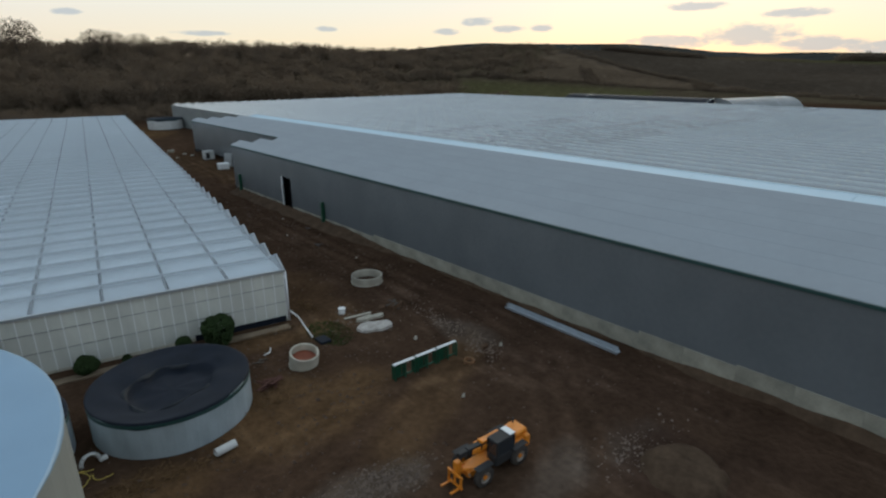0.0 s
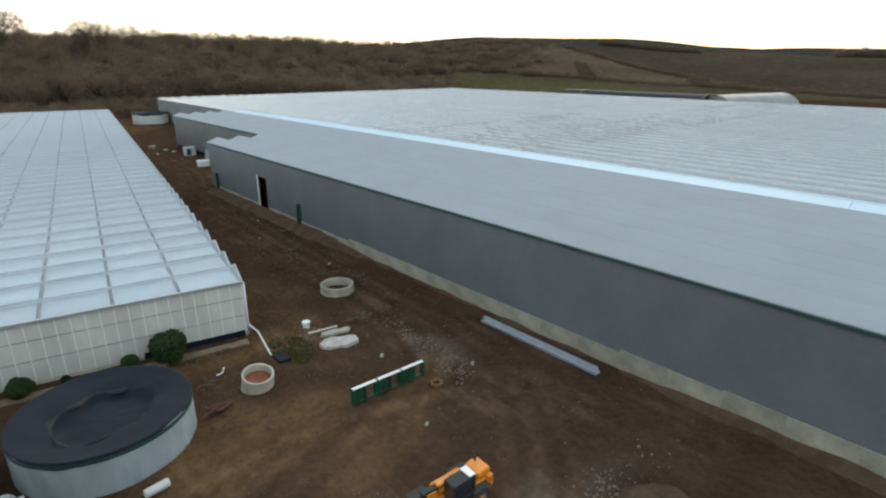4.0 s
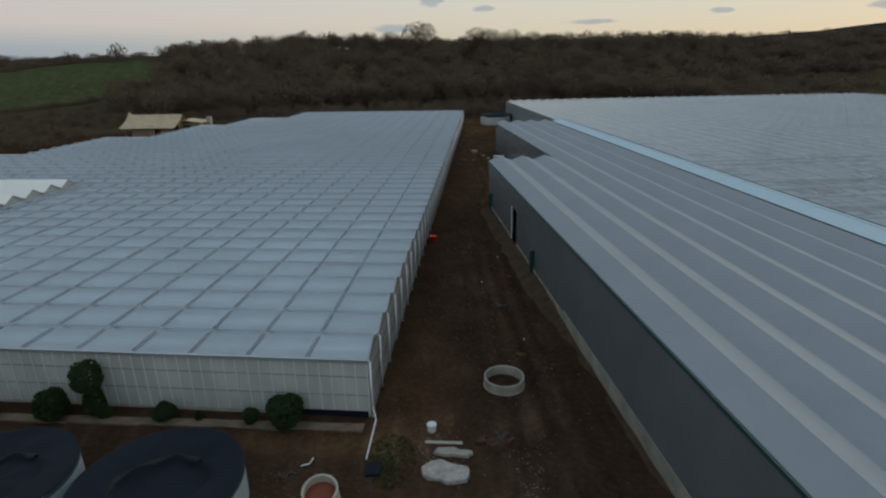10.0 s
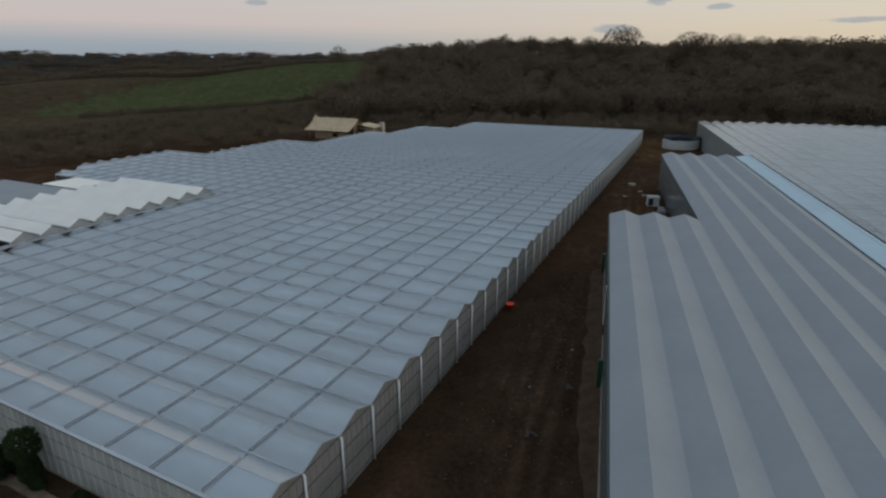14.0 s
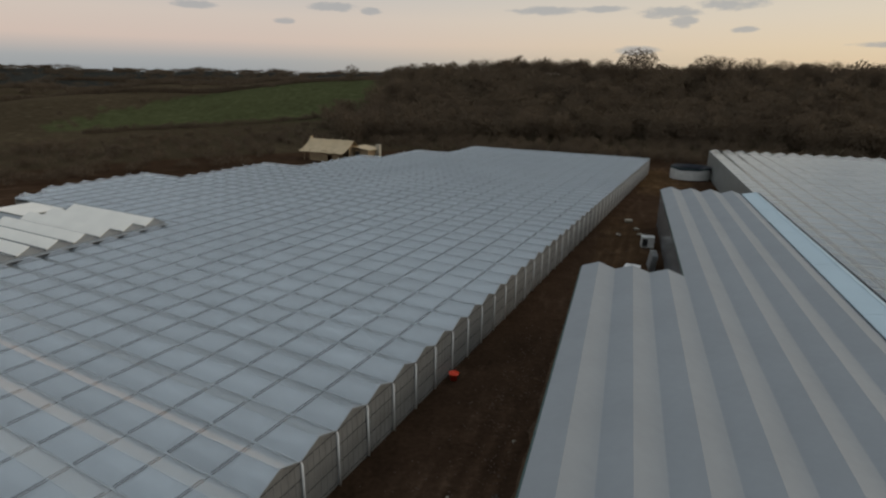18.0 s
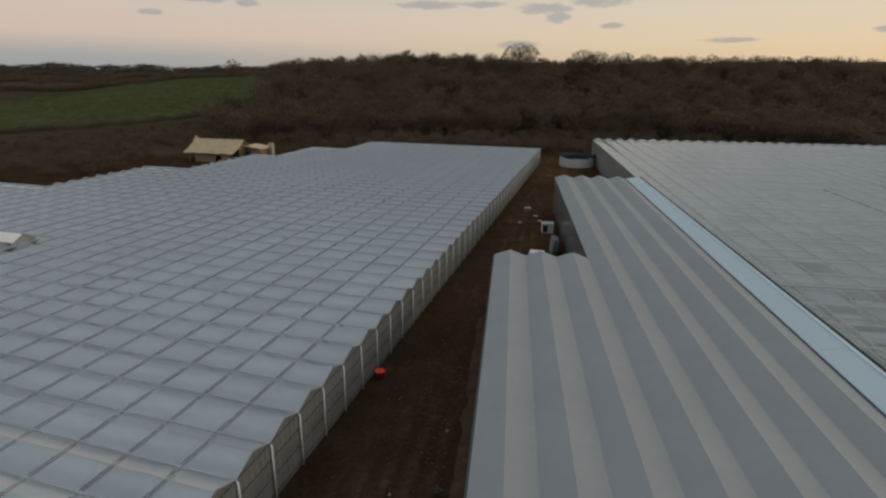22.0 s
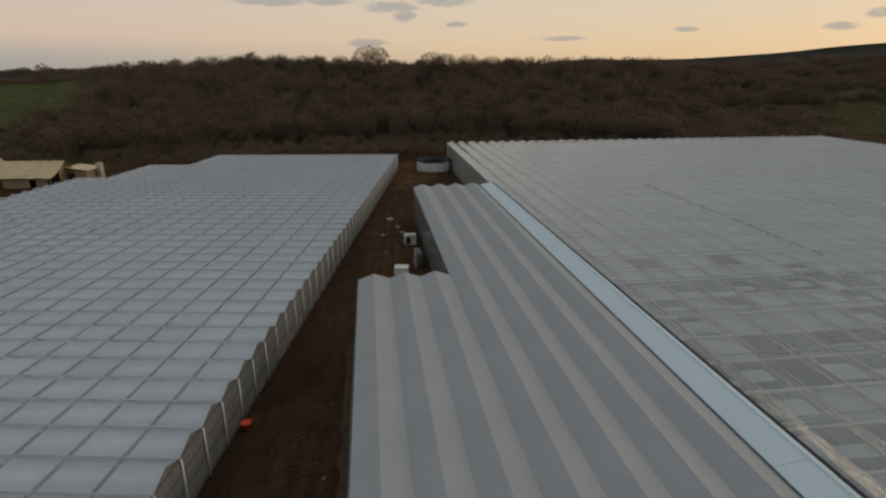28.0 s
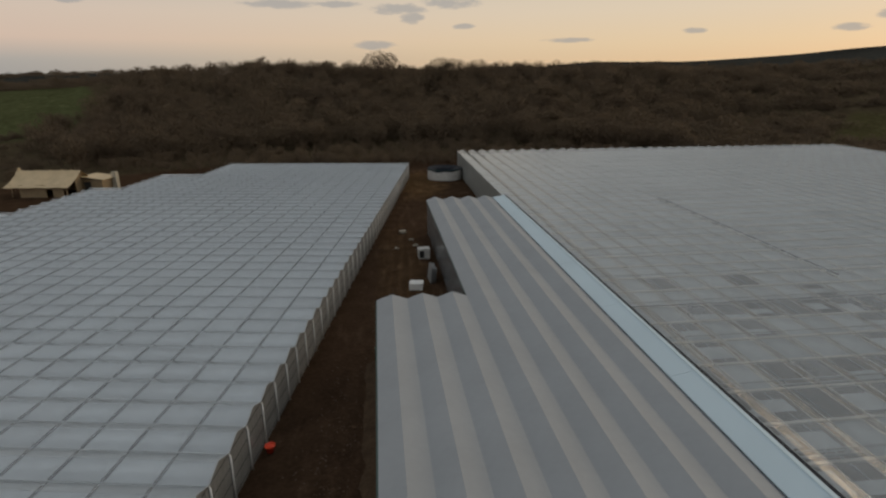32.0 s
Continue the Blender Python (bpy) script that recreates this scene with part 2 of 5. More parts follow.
# gable glass, darker than the front wall sheet
M_GABLE = material("dark_wall_glass", (0.24, 0.235, 0.22), 0.35, scale=1.2, vary=0.3, bump=0.04)
M_SCREEN = material("pale_inner_screen", (0.56, 0.6, 0.61), 0.6, scale=2.5, vary=0.25, bump=0.03, fine=1.1, random_vary=0.1)
M_OLDGUT = material("grey_roof_gutter", (0.55, 0.6, 0.63), 0.6, scale=3, vary=0.15)
M_GLASS_FRAME = material("pale_steel_frame", (0.54, 0.55, 0.53), 0.5, 0.0, scale=2, vary=0.2)
M_GREEN = material("green_machine_paint", (0.01, 0.06, 0.03), 0.45, scale=0.5, vary=0.3)
M_YELLOW = material("worn_orange_yellow_paint", (0.6, 0.2, 0.012), 0.45, scale=0.5, vary=0.25)
M_BLACK = material("black_rubber", (0.015, 0.015, 0.015), 0.7, scale=0.3, vary=0.3)
M_TYRE = material("dusty_tyre_rubber", (0.05, 0.043, 0.037), 0.9, scale=0.3, vary=0.4, spec=0.1)
M_CABGLASS = material("dark_cab_glass", (0.02, 0.025, 0.03), 0.08, scale=1, vary=0.2)
M_RIM = material("dusty_wheel_rim", (0.2, 0.17, 0.14), 0.5, scale=0.4, vary=0.3)
M_RED = material("red_plastic", (0.85, 0.08, 0.03), 0.4, scale=0.5, vary=0.2)
M_BUSH = material("evergreen_leaf", (0.03, 0.047, 0.016), 0.8, scale=0.5, vary=0.5, bump=0, spec=0.1)
M_BARK = material("brown_bark", (0.05, 0.04, 0.03), 0.9, scale=0.6, vary=0.3)
# twig colour is raised to paint in haze over the distant woods
M_TWIG = material("winter_twigs", (0.13, 0.1, 0.075), 0.95, scale=22, vary=0.27, bump=0, fine=0.15, tint=(0.115, 0.088, 0.06), random_vary=0.1, spec=0.0)
_nt = M_TWIG.node_tree
_p = _nt.nodes["Principled BSDF"]
_tl, _mx = _nt.nodes.new("ShaderNodeBsdfTranslucent"), _nt.nodes.new("ShaderNodeMixShader")
_nt.links.new(_p.inputs["Base Color"].links[0].from_socket, _tl.inputs["Color"])
_mx.inputs[0].default_value = 0.45
_nt.links.new(_p.outputs[0], _mx.inputs[1])
_nt.links.new(_tl.outputs[0], _mx.inputs[2])
_nt.links.new(_mx.outputs[0], _nt.nodes["Material Output"].inputs["Surface"])
M_GRASS = material("grass", (0.04, 0.06, 0.018), 0.9, scale=3, vary=0.4, bump=0, spec=0.0)
M_TIMBER = material("pale_new_timber", (0.26, 0.19, 0.11), 0.7, scale=1, vary=0.2)
M_BARNROOF = material("tan_barn_roof", (0.5, 0.39, 0.24), 0.7, scale=2, vary=0.2)
M_WHITEROOF = material("cream_white_roof_sheet", (0.86, 0.83, 0.75), 0.45, scale=3, vary=0.08)
M_HOSE = material("yellow_hose", (0.4, 0.3, 0.05), 0.6, scale=0.4, vary=0.3)
M_DIRTY = material("dirty_white_plastic", (0.5, 0.5, 0.48), 0.6, scale=0.8, vary=0.25)


def hill_material():
    """Ground: soil on the site, scrub and pasture beyond, by place."""
    m = bpy.data.materials.new("valley_ground")
    m.use_nodes = True
    nt = m.node_tree
    p = nt.nodes["Principled BSDF"]
    p.inputs["Roughness"].default_value = 0.9
    p.inputs["Specular IOR Level"].default_value = 0.0
    at = nt.nodes.new("ShaderNodeVertexColor")
    at.layer_name = "cover"
    tc = nt.nodes.new("ShaderNodeTexCoord")
    outs = []
    for sc, det in ((0.012, 6), (0.35, 5), (2.6, 4)):
        n = nt.nodes.new("ShaderNodeTexNoise")
        n.inputs["Scale"].default_value, n.inputs["Detail"].default_value = sc, det
        nt.links.new(tc.outputs["Object"], n.inputs["Vector"])
        outs.append(n.outputs["Fac"])
    s = nt.nodes.new("ShaderNodeMath")
    s.operation = "ADD"
    nt.links.new(outs[0], s.inputs[0])
    nt.links.new(outs[1], s.inputs[1])
    s2 = nt.nodes.new("ShaderNodeMath")
    s2.operation = "ADD"
    nt.links.new(s.outputs[0], s2.inputs[0])
    nt.links.new(outs[2], s2.inputs[1])
    mr = nt.nodes.new("ShaderNodeMapRange")
    mr.inputs["From Min"].default_value, mr.inputs["From Max"].default_value = 1.05, 1.95
    mr.inputs["To Min"].default_value, mr.inputs["To Max"].default_value = 0.55, 1.55
    nt.links.new(s2.outputs[0], mr.inputs["Value"])
    mul = nt.nodes.new("ShaderNodeMix")
    mul.data_type, mul.blend_type = "RGBA", "MULTIPLY"
    mul.inputs["Factor"].default_value = 1
    nt.links.new(at.outputs["Color"], mul.inputs["A"])
    nt.links.new(mr.outputs["Result"], mul.inputs["B"])
    mp = nt.nodes.new("ShaderNodeMapping")
    mp.inputs["Scale"].default_value = (0.9, 0.14, 1)
    mp.inputs["Rotation"].default_value = (0, 0, radians(-6))
    nt.links.new(tc.outputs["Object"], mp.inputs["Vector"])
    rut = nt.nodes.new("ShaderNodeTexNoise")
    rut.inputs["Scale"].default_value, rut.inputs["Detail"].default_value = 1.0, 5
    nt.links.new(mp.outputs[0], rut.inputs["Vector"])
    patch = nt.nodes.new("ShaderNodeTexNoise")
    patch.inputs["Scale"].default_value, patch.inputs["Detail"].default_value = 0.16, 6
    nt.links.new(tc.outputs["Object"], patch.inputs["Vector"])
    pm = nt.nodes.new("ShaderNodeMath")
    pm.operation = "MULTIPLY"
    nt.links.new(rut.outputs["Fac"], pm.inputs[0])
    nt.links.new(patch.outputs["Fac"], pm.inputs[1])
    pr = nt.nodes.new("ShaderNodeMapRange")
    pr.inputs["From Min"].default_value, pr.inputs["From Max"].default_value = 0.27, 0.42
    nt.links.new(pm.outputs[0], pr.inputs["Value"])
    dry = nt.nodes.new("ShaderNodeMix")
    dry.data_type, dry.blend_type = "RGBA", "MULTIPLY"
    dry.inputs["B"].default_value = (1.5, 1.55, 1.6, 1)
    nt.links.new(pr.outputs["Result"], dry.inputs["Factor"])
    nt.links.new(mul.outputs["Result"], dry.inputs["A"])
    nt.links.new(dry.outputs["Result"], p.inputs["Base Color"])
    b = nt.nodes.new("ShaderNodeBump")
    b.inputs["Strength"].default_value, b.inputs["Distance"].default_value = 0.8, 0.2
    nt.links.new(s2.outputs[0], b.inputs["Height"])
    nt.links.new(b.outputs[0], p.inputs["Normal"])
    return m


def glass_material(name, colour, rough, low, high, ior=1.9):
    """Thin glass: clear with a film of whitewash of uneven thickness, and a sheen that grows with the angle."""
    m = bpy.data.materials.new(name)
    m.use_nodes = True
    nt = m.node_tree
    nt.nodes.clear()
    out = nt.nodes.new("ShaderNodeOutputMaterial")
    wash = nt.nodes.new("ShaderNodeBsdfDiffuse")
    wash.inputs["Color"].default_value = (*colour, 1)
    tr = nt.nodes.new("ShaderNodeBsdfTransparent")
    mx = nt.nodes.new("ShaderNodeMixShader")
    tc = nt.nodes.new("ShaderNodeTexCoord")
    n, n2 = nt.nodes.new("ShaderNodeTexNoise"), nt.nodes.new("ShaderNodeTexNoise")
    n.inputs["Scale"].default_value, n.inputs["Detail"].default_value = 0.09, 5
    n2.inputs["Scale"].default_value, n2.inputs["Detail"].default_value = 1.3, 4
    info = nt.nodes.new("ShaderNodeObjectInfo")
    add, add2 = nt.nodes.new("ShaderNodeMath"), nt.nodes.new("ShaderNodeMath")
    for q, k in ((add, 0.35), (add2, 0.25)):
        q.operation = "MULTIPLY_ADD"
        q.inputs[1].default_value = k
    for q in (n, n2):
        nt.links.new(tc.outputs["Object"], q.inputs["Vector"])
    nt.links.new(n2.outputs["Fac"], add.inputs[0])
    nt.links.new(n.outputs["Fac"], add.inputs[2])
    nt.links.new(info.outputs["Random"], add2.inputs[0])
    nt.links.new(add.outputs[0], add2.inputs[2])
    mr = nt.nodes.new("ShaderNodeMapRange")
    mr.inputs["From Min"].default_value, mr.inputs["From Max"].default_value = 0.45, 1.1
    mr.inputs["To Min"].default_value, mr.inputs["To Max"].default_value = low, high
    nt.links.new(add2.outputs[0], mr.inputs["Value"])
    nt.links.new(mr.outputs["Result"], mx.inputs[0])
    nt.links.new(tr.outputs[0], mx.inputs[1])
    nt.links.new(wash.outputs[0], mx.inputs[2])
    gl = nt.nodes.new("ShaderNodeBsdfGlossy")
    gl.inputs["Roughness"].default_value = rough
    fr = nt.nodes.new("ShaderNodeFresnel")
    fr.inputs["IOR"].default_value = ior
    sheen = nt.nodes.new("ShaderNodeMixShader")
    nt.links.new(fr.outputs[0], sheen.inputs[0])
    nt.links.new(mx.outputs[0], sheen.inputs[1])
    nt.links.new(gl.outputs[0], sheen.inputs[2])
    nt.links.new(sheen.outputs[0], out.inputs["Surface"])
    return m


M_GROUND = hill_material()
M_GLASS = glass_material("horticultural_glass", (0.66, 0.71, 0.73), 0.1, 0.22, 0.4, 1.7)
M_OLDGLASS = glass_material("old_roof_glass", (0.7, 0.77, 0.82), 0.08, 0.19, 0.34, 1.8)


# ---- mesh helpers ----
def mesh_of(name, verts, faces, mat, smooth=False):
    me = bpy.data.meshes.new(name)
    me.from_pydata([tuple(v) for v in verts], [], faces)
    me.materials.append(mat)
    if smooth:
        me.polygons.foreach_set("use_smooth", [True] * len(me.polygons))
    me.update()
    return me


def bm_mesh(name, bm, mat, smooth=False):
    bmesh.ops.recalc_face_normals(bm, faces=bm.faces)
    me = bpy.data.meshes.new(name)
    bm.to_mesh(me)
    bm.free()
    me.materials.append(mat)
    if smooth:
        me.polygons.foreach_set("use_smooth", [True] * len(me.polygons))
    return me


def part(name, bm, mat, parent=None, label="", smooth=False, m=None):
    """Links a bmesh (with its material) or a finished mesh as one object under a thing or a part."""
    if isinstance(mat, bpy.types.Object):
        mat, parent, label = None, mat, parent or label
    me = bm_mesh(name, bm, mat, smooth) if isinstance(bm, bmesh.types.BMesh) else bm
    ob = new(name, me)
    ob.parent = parent
    if m is not None:
        ob.matrix_basis = m
    if label:
        tagged(ob, label)
    return ob


def thing(name, m, label, category, group="", kind=""):
    ob = new(name)
    ob.matrix_world = m
    return tagged(ob, label, category, group, kind)


def box(bm, c, s, m=None, bevel=0.0):
    """A box of centre c and size s."""
    r = bmesh.ops.create_cube(bm, size=1.0, matrix=(m or Matrix()) @ Matrix.Translation(c) @ Matrix.Diagonal((*s, 1)))
    if bevel:
        es = list({e for v in r["verts"] for e in v.link_edges})
        bmesh.ops.bevel(bm, geom=es, offset=bevel, segments=2, affect="EDGES", profile=0.5)
    return bm


def cyl(bm, a, b, r, seg=12, r2=None, caps=True):
    """A tapered rod from a to b."""
    a, b = Vector(a), Vector(b)
    d = b - a
    q = d.to_track_quat("Z", "Y").to_matrix().to_4x4()
    bmesh.ops.create_cone(bm, cap_ends=caps, segments=seg, radius1=r, radius2=r if r2 is None else r2, depth=d.length, matrix=Matrix.Translation((a + b) / 2) @ q)
    return bm


def lathe(bm, profile, seg=32):
    """Turns a list of (radius, z) about z."""
    rows = []
    for r, z in profile:
        rows.append([bm.verts.new((r * math.cos(2 * math.pi * k / seg), r * math.sin(2 * math.pi * k / seg), z)) for k in range(seg)])
    for a, b in zip(rows, rows[1:]):
        for k in range(seg):
            bm.faces.new((a[k], a[(k + 1) % seg], b[(k + 1) % seg], b[k]))
    return bm


def boxes_arrays(items):
    """Verts and faces for many axis-aligned boxes (x0, x1, y0, y1, z0, z1)."""
    v, f = [], []
    for x0, x1, y0, y1, z0, z1 in items:
        n = len(v)
        v += [(x0, y0, z0), (x1, y0, z0), (x1, y1, z0), (x0, y1, z0), (x0, y0, z1), (x1, y0, z1), (x1, y1, z1), (x0, y1, z1)]
        f += [(n, n + 3, n + 2, n + 1), (n + 4, n + 5, n + 6, n + 7), (n, n + 1, n + 5, n + 4), (n + 1, n + 2, n + 6, n + 5), (n + 2, n + 3, n + 7, n + 6), (n + 3, n, n + 4, n + 7)]
    return v, f


def smooth_step(a, b, x):
    t = np.clip((x - a) / (b - a), 0, 1)
    return t * t * (3 - 2 * t)


# ---- ground: one sheet to the horizon ----
def height(x, y):
    """The valley floor, the wooded ridge to the north and east, pasture and far hills to the west."""
    x, y = np.asarray(x, float), np.asarray(y, float)
    dx, dy = x - 20, y - 40
    r, b = np.hypot(dx, dy), np.degrees(np.arctan2(dx, dy))
    ridge = np.interp(b, (-180, -110, -70, -50, -40, -29, -12, 10, 25, 40, 50, 60, 80, 110, 180), (4, 6, 6, 9, 14, 25, 31.5, 28, 26, 27.5, 32, 34, 22, 12, 4))
    foot = np.interp(b, (-180, -40, -10, 20, 45, 70, 180), (260, 220, 160, 160, 230, 260, 260))
    top = np.interp(b, (-180, -60, -28, 20, 45, 70, 180), (600, 520, 430, 400, 480, 560, 600))
    z = ridge * smooth_step(0, 1, (r - foot) / (top - foot))
    far = np.interp(b, (-180, -62, -45, -31, -20, 8, 20, 31, 38, 46, 52, 60, 72, 110, 180), (45, 41, 40, 41, 43, 50, 60, 66, 73, 88, 87, 76, 52, 42, 50))
    z = z + (far - ridge) * smooth_step(900, 1500, r)
    wave = 5 * np.sin(x * 0.011 + 1.3) * np.cos(y * 0.009 + 0.4) + 2.5 * np.sin(x * 0.031 + y * 0.023)
    return z + wave * smooth_step(260, 500, r)


def build_ground():
    rings = [0.0] + [0.8 * k for k in range(1, 126)] + [100 + 2.5 * k for k in range(1, 20)] + [150 + 6 * k for k in range(0, 21)] + [276 + 14 * k for k in range(0, 30)] + [720, 780, 860, 960, 1100, 1300, 1550, 1850, 2200, 2700, 3300, 4000, 4700]
    seg = 600
    v, f, cov = [], [], []
    for i, r in enumerate(rings):
        for k in range(seg):
            a = 2 * math.pi * k / seg
            v.append((20 + r * math.sin(a), 40 + r * math.cos(a)))
    v = np.array(v)
    z = height(v[:, 0], v[:, 1])
    z = z + np.array([0.07 * noise.noise(Vector((p[0] * 0.45, p[1] * 0.3, 0))) for p in v])
    for i in range(len(rings) - 1):
        for k in range(seg):
            a, b = i * seg + k, i * seg + (k + 1) % seg
            f.append((a, a + seg, b + seg, b))
    verts = np.column_stack([v, z])
    me = mesh_of("ground", verts.tolist(), f, M_GROUND, True)
    # dark, stubble and plough carry distance haze in their paler, greyer colours
    soil, scrub, field, dark = np.array([0.048, 0.0295, 0.0185]), np.array([0.058, 0.045, 0.028]), np.array([0.06, 0.066, 0.03]), np.array([0.034, 0.034, 0.03])
    stubble, plough, meadow = np.array([0.078, 0.058, 0.039]), np.array([0.047, 0.037, 0.027]), np.array([0.058, 0.052, 0.025])
    tan, rubble, wet_shade = np.array([0.088, 0.053, 0.026]), np.array([0.11, 0.092, 0.074]), np.array([0.036, 0.022, 0.015])
    dx, dy = v[:, 0] - 20, v[:, 1] - 40
    r, b = np.hypot(dx, dy), np.degrees(np.arctan2(dx, dy))
    c = np.where((r > 165)[:, None], scrub, soil)
    # trodden, dry and wet places of the yard, and painted shade beside the warehouse
    wob = np.array([noise.noise(Vector((p[0] * 0.35, p[1] * 0.35, 2))) for p in v])
    for x, y, rx, ry, turn, col, most in ((11, -14, 4, 20, 4, wet_shade, 0.4), (-5, -10.5, 6, 3.5, -10, tan, 0.75), (-12.5, -12, 3, 2, 0, tan, 0.7), (1.5, -14.5, 8, 1.6, 28, tan, 0.5), (-2.5, -2.2, 6, 1.3, -8, tan, 0.7), (3, 2, 2.5, 8, -8, tan, 0.35), (-5, -18, 2.8, 1.3, -10, rubble, 0.4), (8.6, -10, 1.3, 3.5, 8, rubble, 0.3), (6.6, -24.2, 2.2, 1.2, 0, rubble, 0.35), (2, -23, 3, 1.2, 20, rubble, 0.35), (6.5, -26.5, 3.4, 3.1, 0, wet_shade, 0.9), (18, 75, 4, 25, 0, tan, 0.35), (5, 55, 1.2, 50, -8, tan, 0.5), (25, 150, 8, 20, 0, tan, 0.8)):
        a = radians(turn)
        px, py = v[:, 0] - x, v[:, 1] - y
        d = np.hypot((px * math.cos(a) + py * math.sin(a)) / rx, (py * math.cos(a) - px * math.sin(a)) / ry) + 0.5 * wob
        k = (most * smooth_step(1.25, 0.6, d))[:, None]
        c = c * (1 - k) + col * k
    # wheel ruts: pale thrown-up edges and dark pressed middles
    for way in (((-9, -16.5), (-2, -14.6), (3, -13), (7, -10.5), (9.2, -5), (9.8, 3), (10.3, 15), (11, 30), (12, 46)), ((1, -25), (6, -20.5), (10, -15), (11.6, -8), (11.5, 2), (11.5, 14), (12.2, 28)), ((-8, -12.6), (-3, -12.0), (2, -12.9), (6.5, -14.5), (11, -19), (13, -26)), ((14, 50), (17, 62), (18, 80), (19, 110), (24, 140))):
        for side in (-0.8, 0.8):
            d = np.full(len(v), 9.0)
            for (xa, ya), (xb, yb) in zip(way, way[1:]):
                ux, uy = xb - xa, yb - ya
                n = math.hypot(ux, uy)
                ux, uy = ux / n, uy / n
                px, py = v[:, 0] - xa + uy * side, v[:, 1] - ya - ux * side
                t = np.clip(px * ux + py * uy, 0, n)
                d = np.minimum(d, np.hypot(px - ux * t, py - uy * t))
            d = d + 0.25 * wob
            c = c * (1 - 0.13 * smooth_step(0.45, 0.1, d) + 0.16 * smooth_step(0.35, 0.6, d) * smooth_step(1.0, 0.7, d))[:, None]
    c = np.where(((r > 285) & (r < np.interp(b, (-62, -52, -42, -33), (300, 390, 520, 620)) + 40 * wob) & (b > -62) & (b < -29))[:, None], field, c)
    c = np.where(((r > 262) & (r < 328) & (b > 47) & (b < 70))[:, None], meadow, c)
    edge = np.interp(b, (55, 58, 75, 80), (470, 452, 350, 340))
    c = np.where(((r > 335) & (r < edge) & (b > 55) & (b < 78))[:, None], stubble, c)
    c = np.where(((r > np.maximum(edge, 345)) & (r < 660) & (b > 57) & (b < 130))[:, None], plough, c)
    c = np.where(((r > 520) & (r < 700) & (b > 72) & (b < 100))[:, None], meadow * 0.9, c)
    c = np.where(((r > 262) & (r < 300) & (b > 80) & (b < 110))[:, None], soil * 0.8, c)
    c = np.where((r > 900)[:, None], dark, c)
    lay = me.color_attributes.new("cover", "FLOAT_COLOR", "POINT")
    lay.data.foreach_set("color", np.column_stack([c, np.ones(len(c))]).ravel().astype(np.float32))
    ob = new("ground", me)
    tagged(ob, "bare brown site soil running out to scrub and fields", "ground", kind="structure")


build_ground()


# ---- old glasshouse: ridges run across, bays follow one another along the lane ----
OLD_TURN = 8.2
GUT, RISE, BAY, CELL, NBAY = 3.92, 0.62, 3.2, 3.66, 51
SKEW = 0.025  # the front wall is not quite square to the lane
old = thing("greenhouse", pose(0, 0, 0, 0, 0, 90 - OLD_TURN), "long old glasshouse with whitewashed glass roof and white downpipes", "greenhouse")


def old_west(u):
    """How far the bay at u reaches to the west."""
    return 51.5 if u < 46.4 else 92 if u < 51 else 95 if u < 74.5 else 86 if u < 98 else 74.5 if u < 126 else 64.5 if u < 143 else 56


def slope_panel(name, run, rise, width, mat, thick=0.03, gap=0.07):
    """One cell of roof glass from the gutter (x=0) up to the ridge (x=run), proud of the dark frame."""
    g = gap
    pts = [(g, g), (run - 0.02, g), (run - 0.02, width - g), (g, width - g)]
    top = [(x, y, x / run * rise + thick) for x, y in pts]
    low = [(x, y, x / run * rise) for x, y in pts]
    return mesh_of(name, top + low, [(0, 1, 2, 3), (4, 5, 1, 0), (5, 6, 2, 1), (6, 7, 3, 2), (7, 4, 0, 3)], mat)


P_UP = slope_panel("roof_panel", BAY / 2, RISE, CELL, M_OLDGLASS, 0.012, 0.012)
_v = [(BAY - x, y, z) for x, y, z in (tuple(q.co) for q in P_UP.vertices)]
P_DOWN = mesh_of("roof_panel", _v, [tuple(reversed(q.vertices)) for q in P_UP.polygons], M_OLDGLASS)
SCREEN = mesh_of("screen", *boxes_arrays([(0.0, BAY, 0.03, CELL - 0.03, -0.02, 0.0)]), M_PANEL)


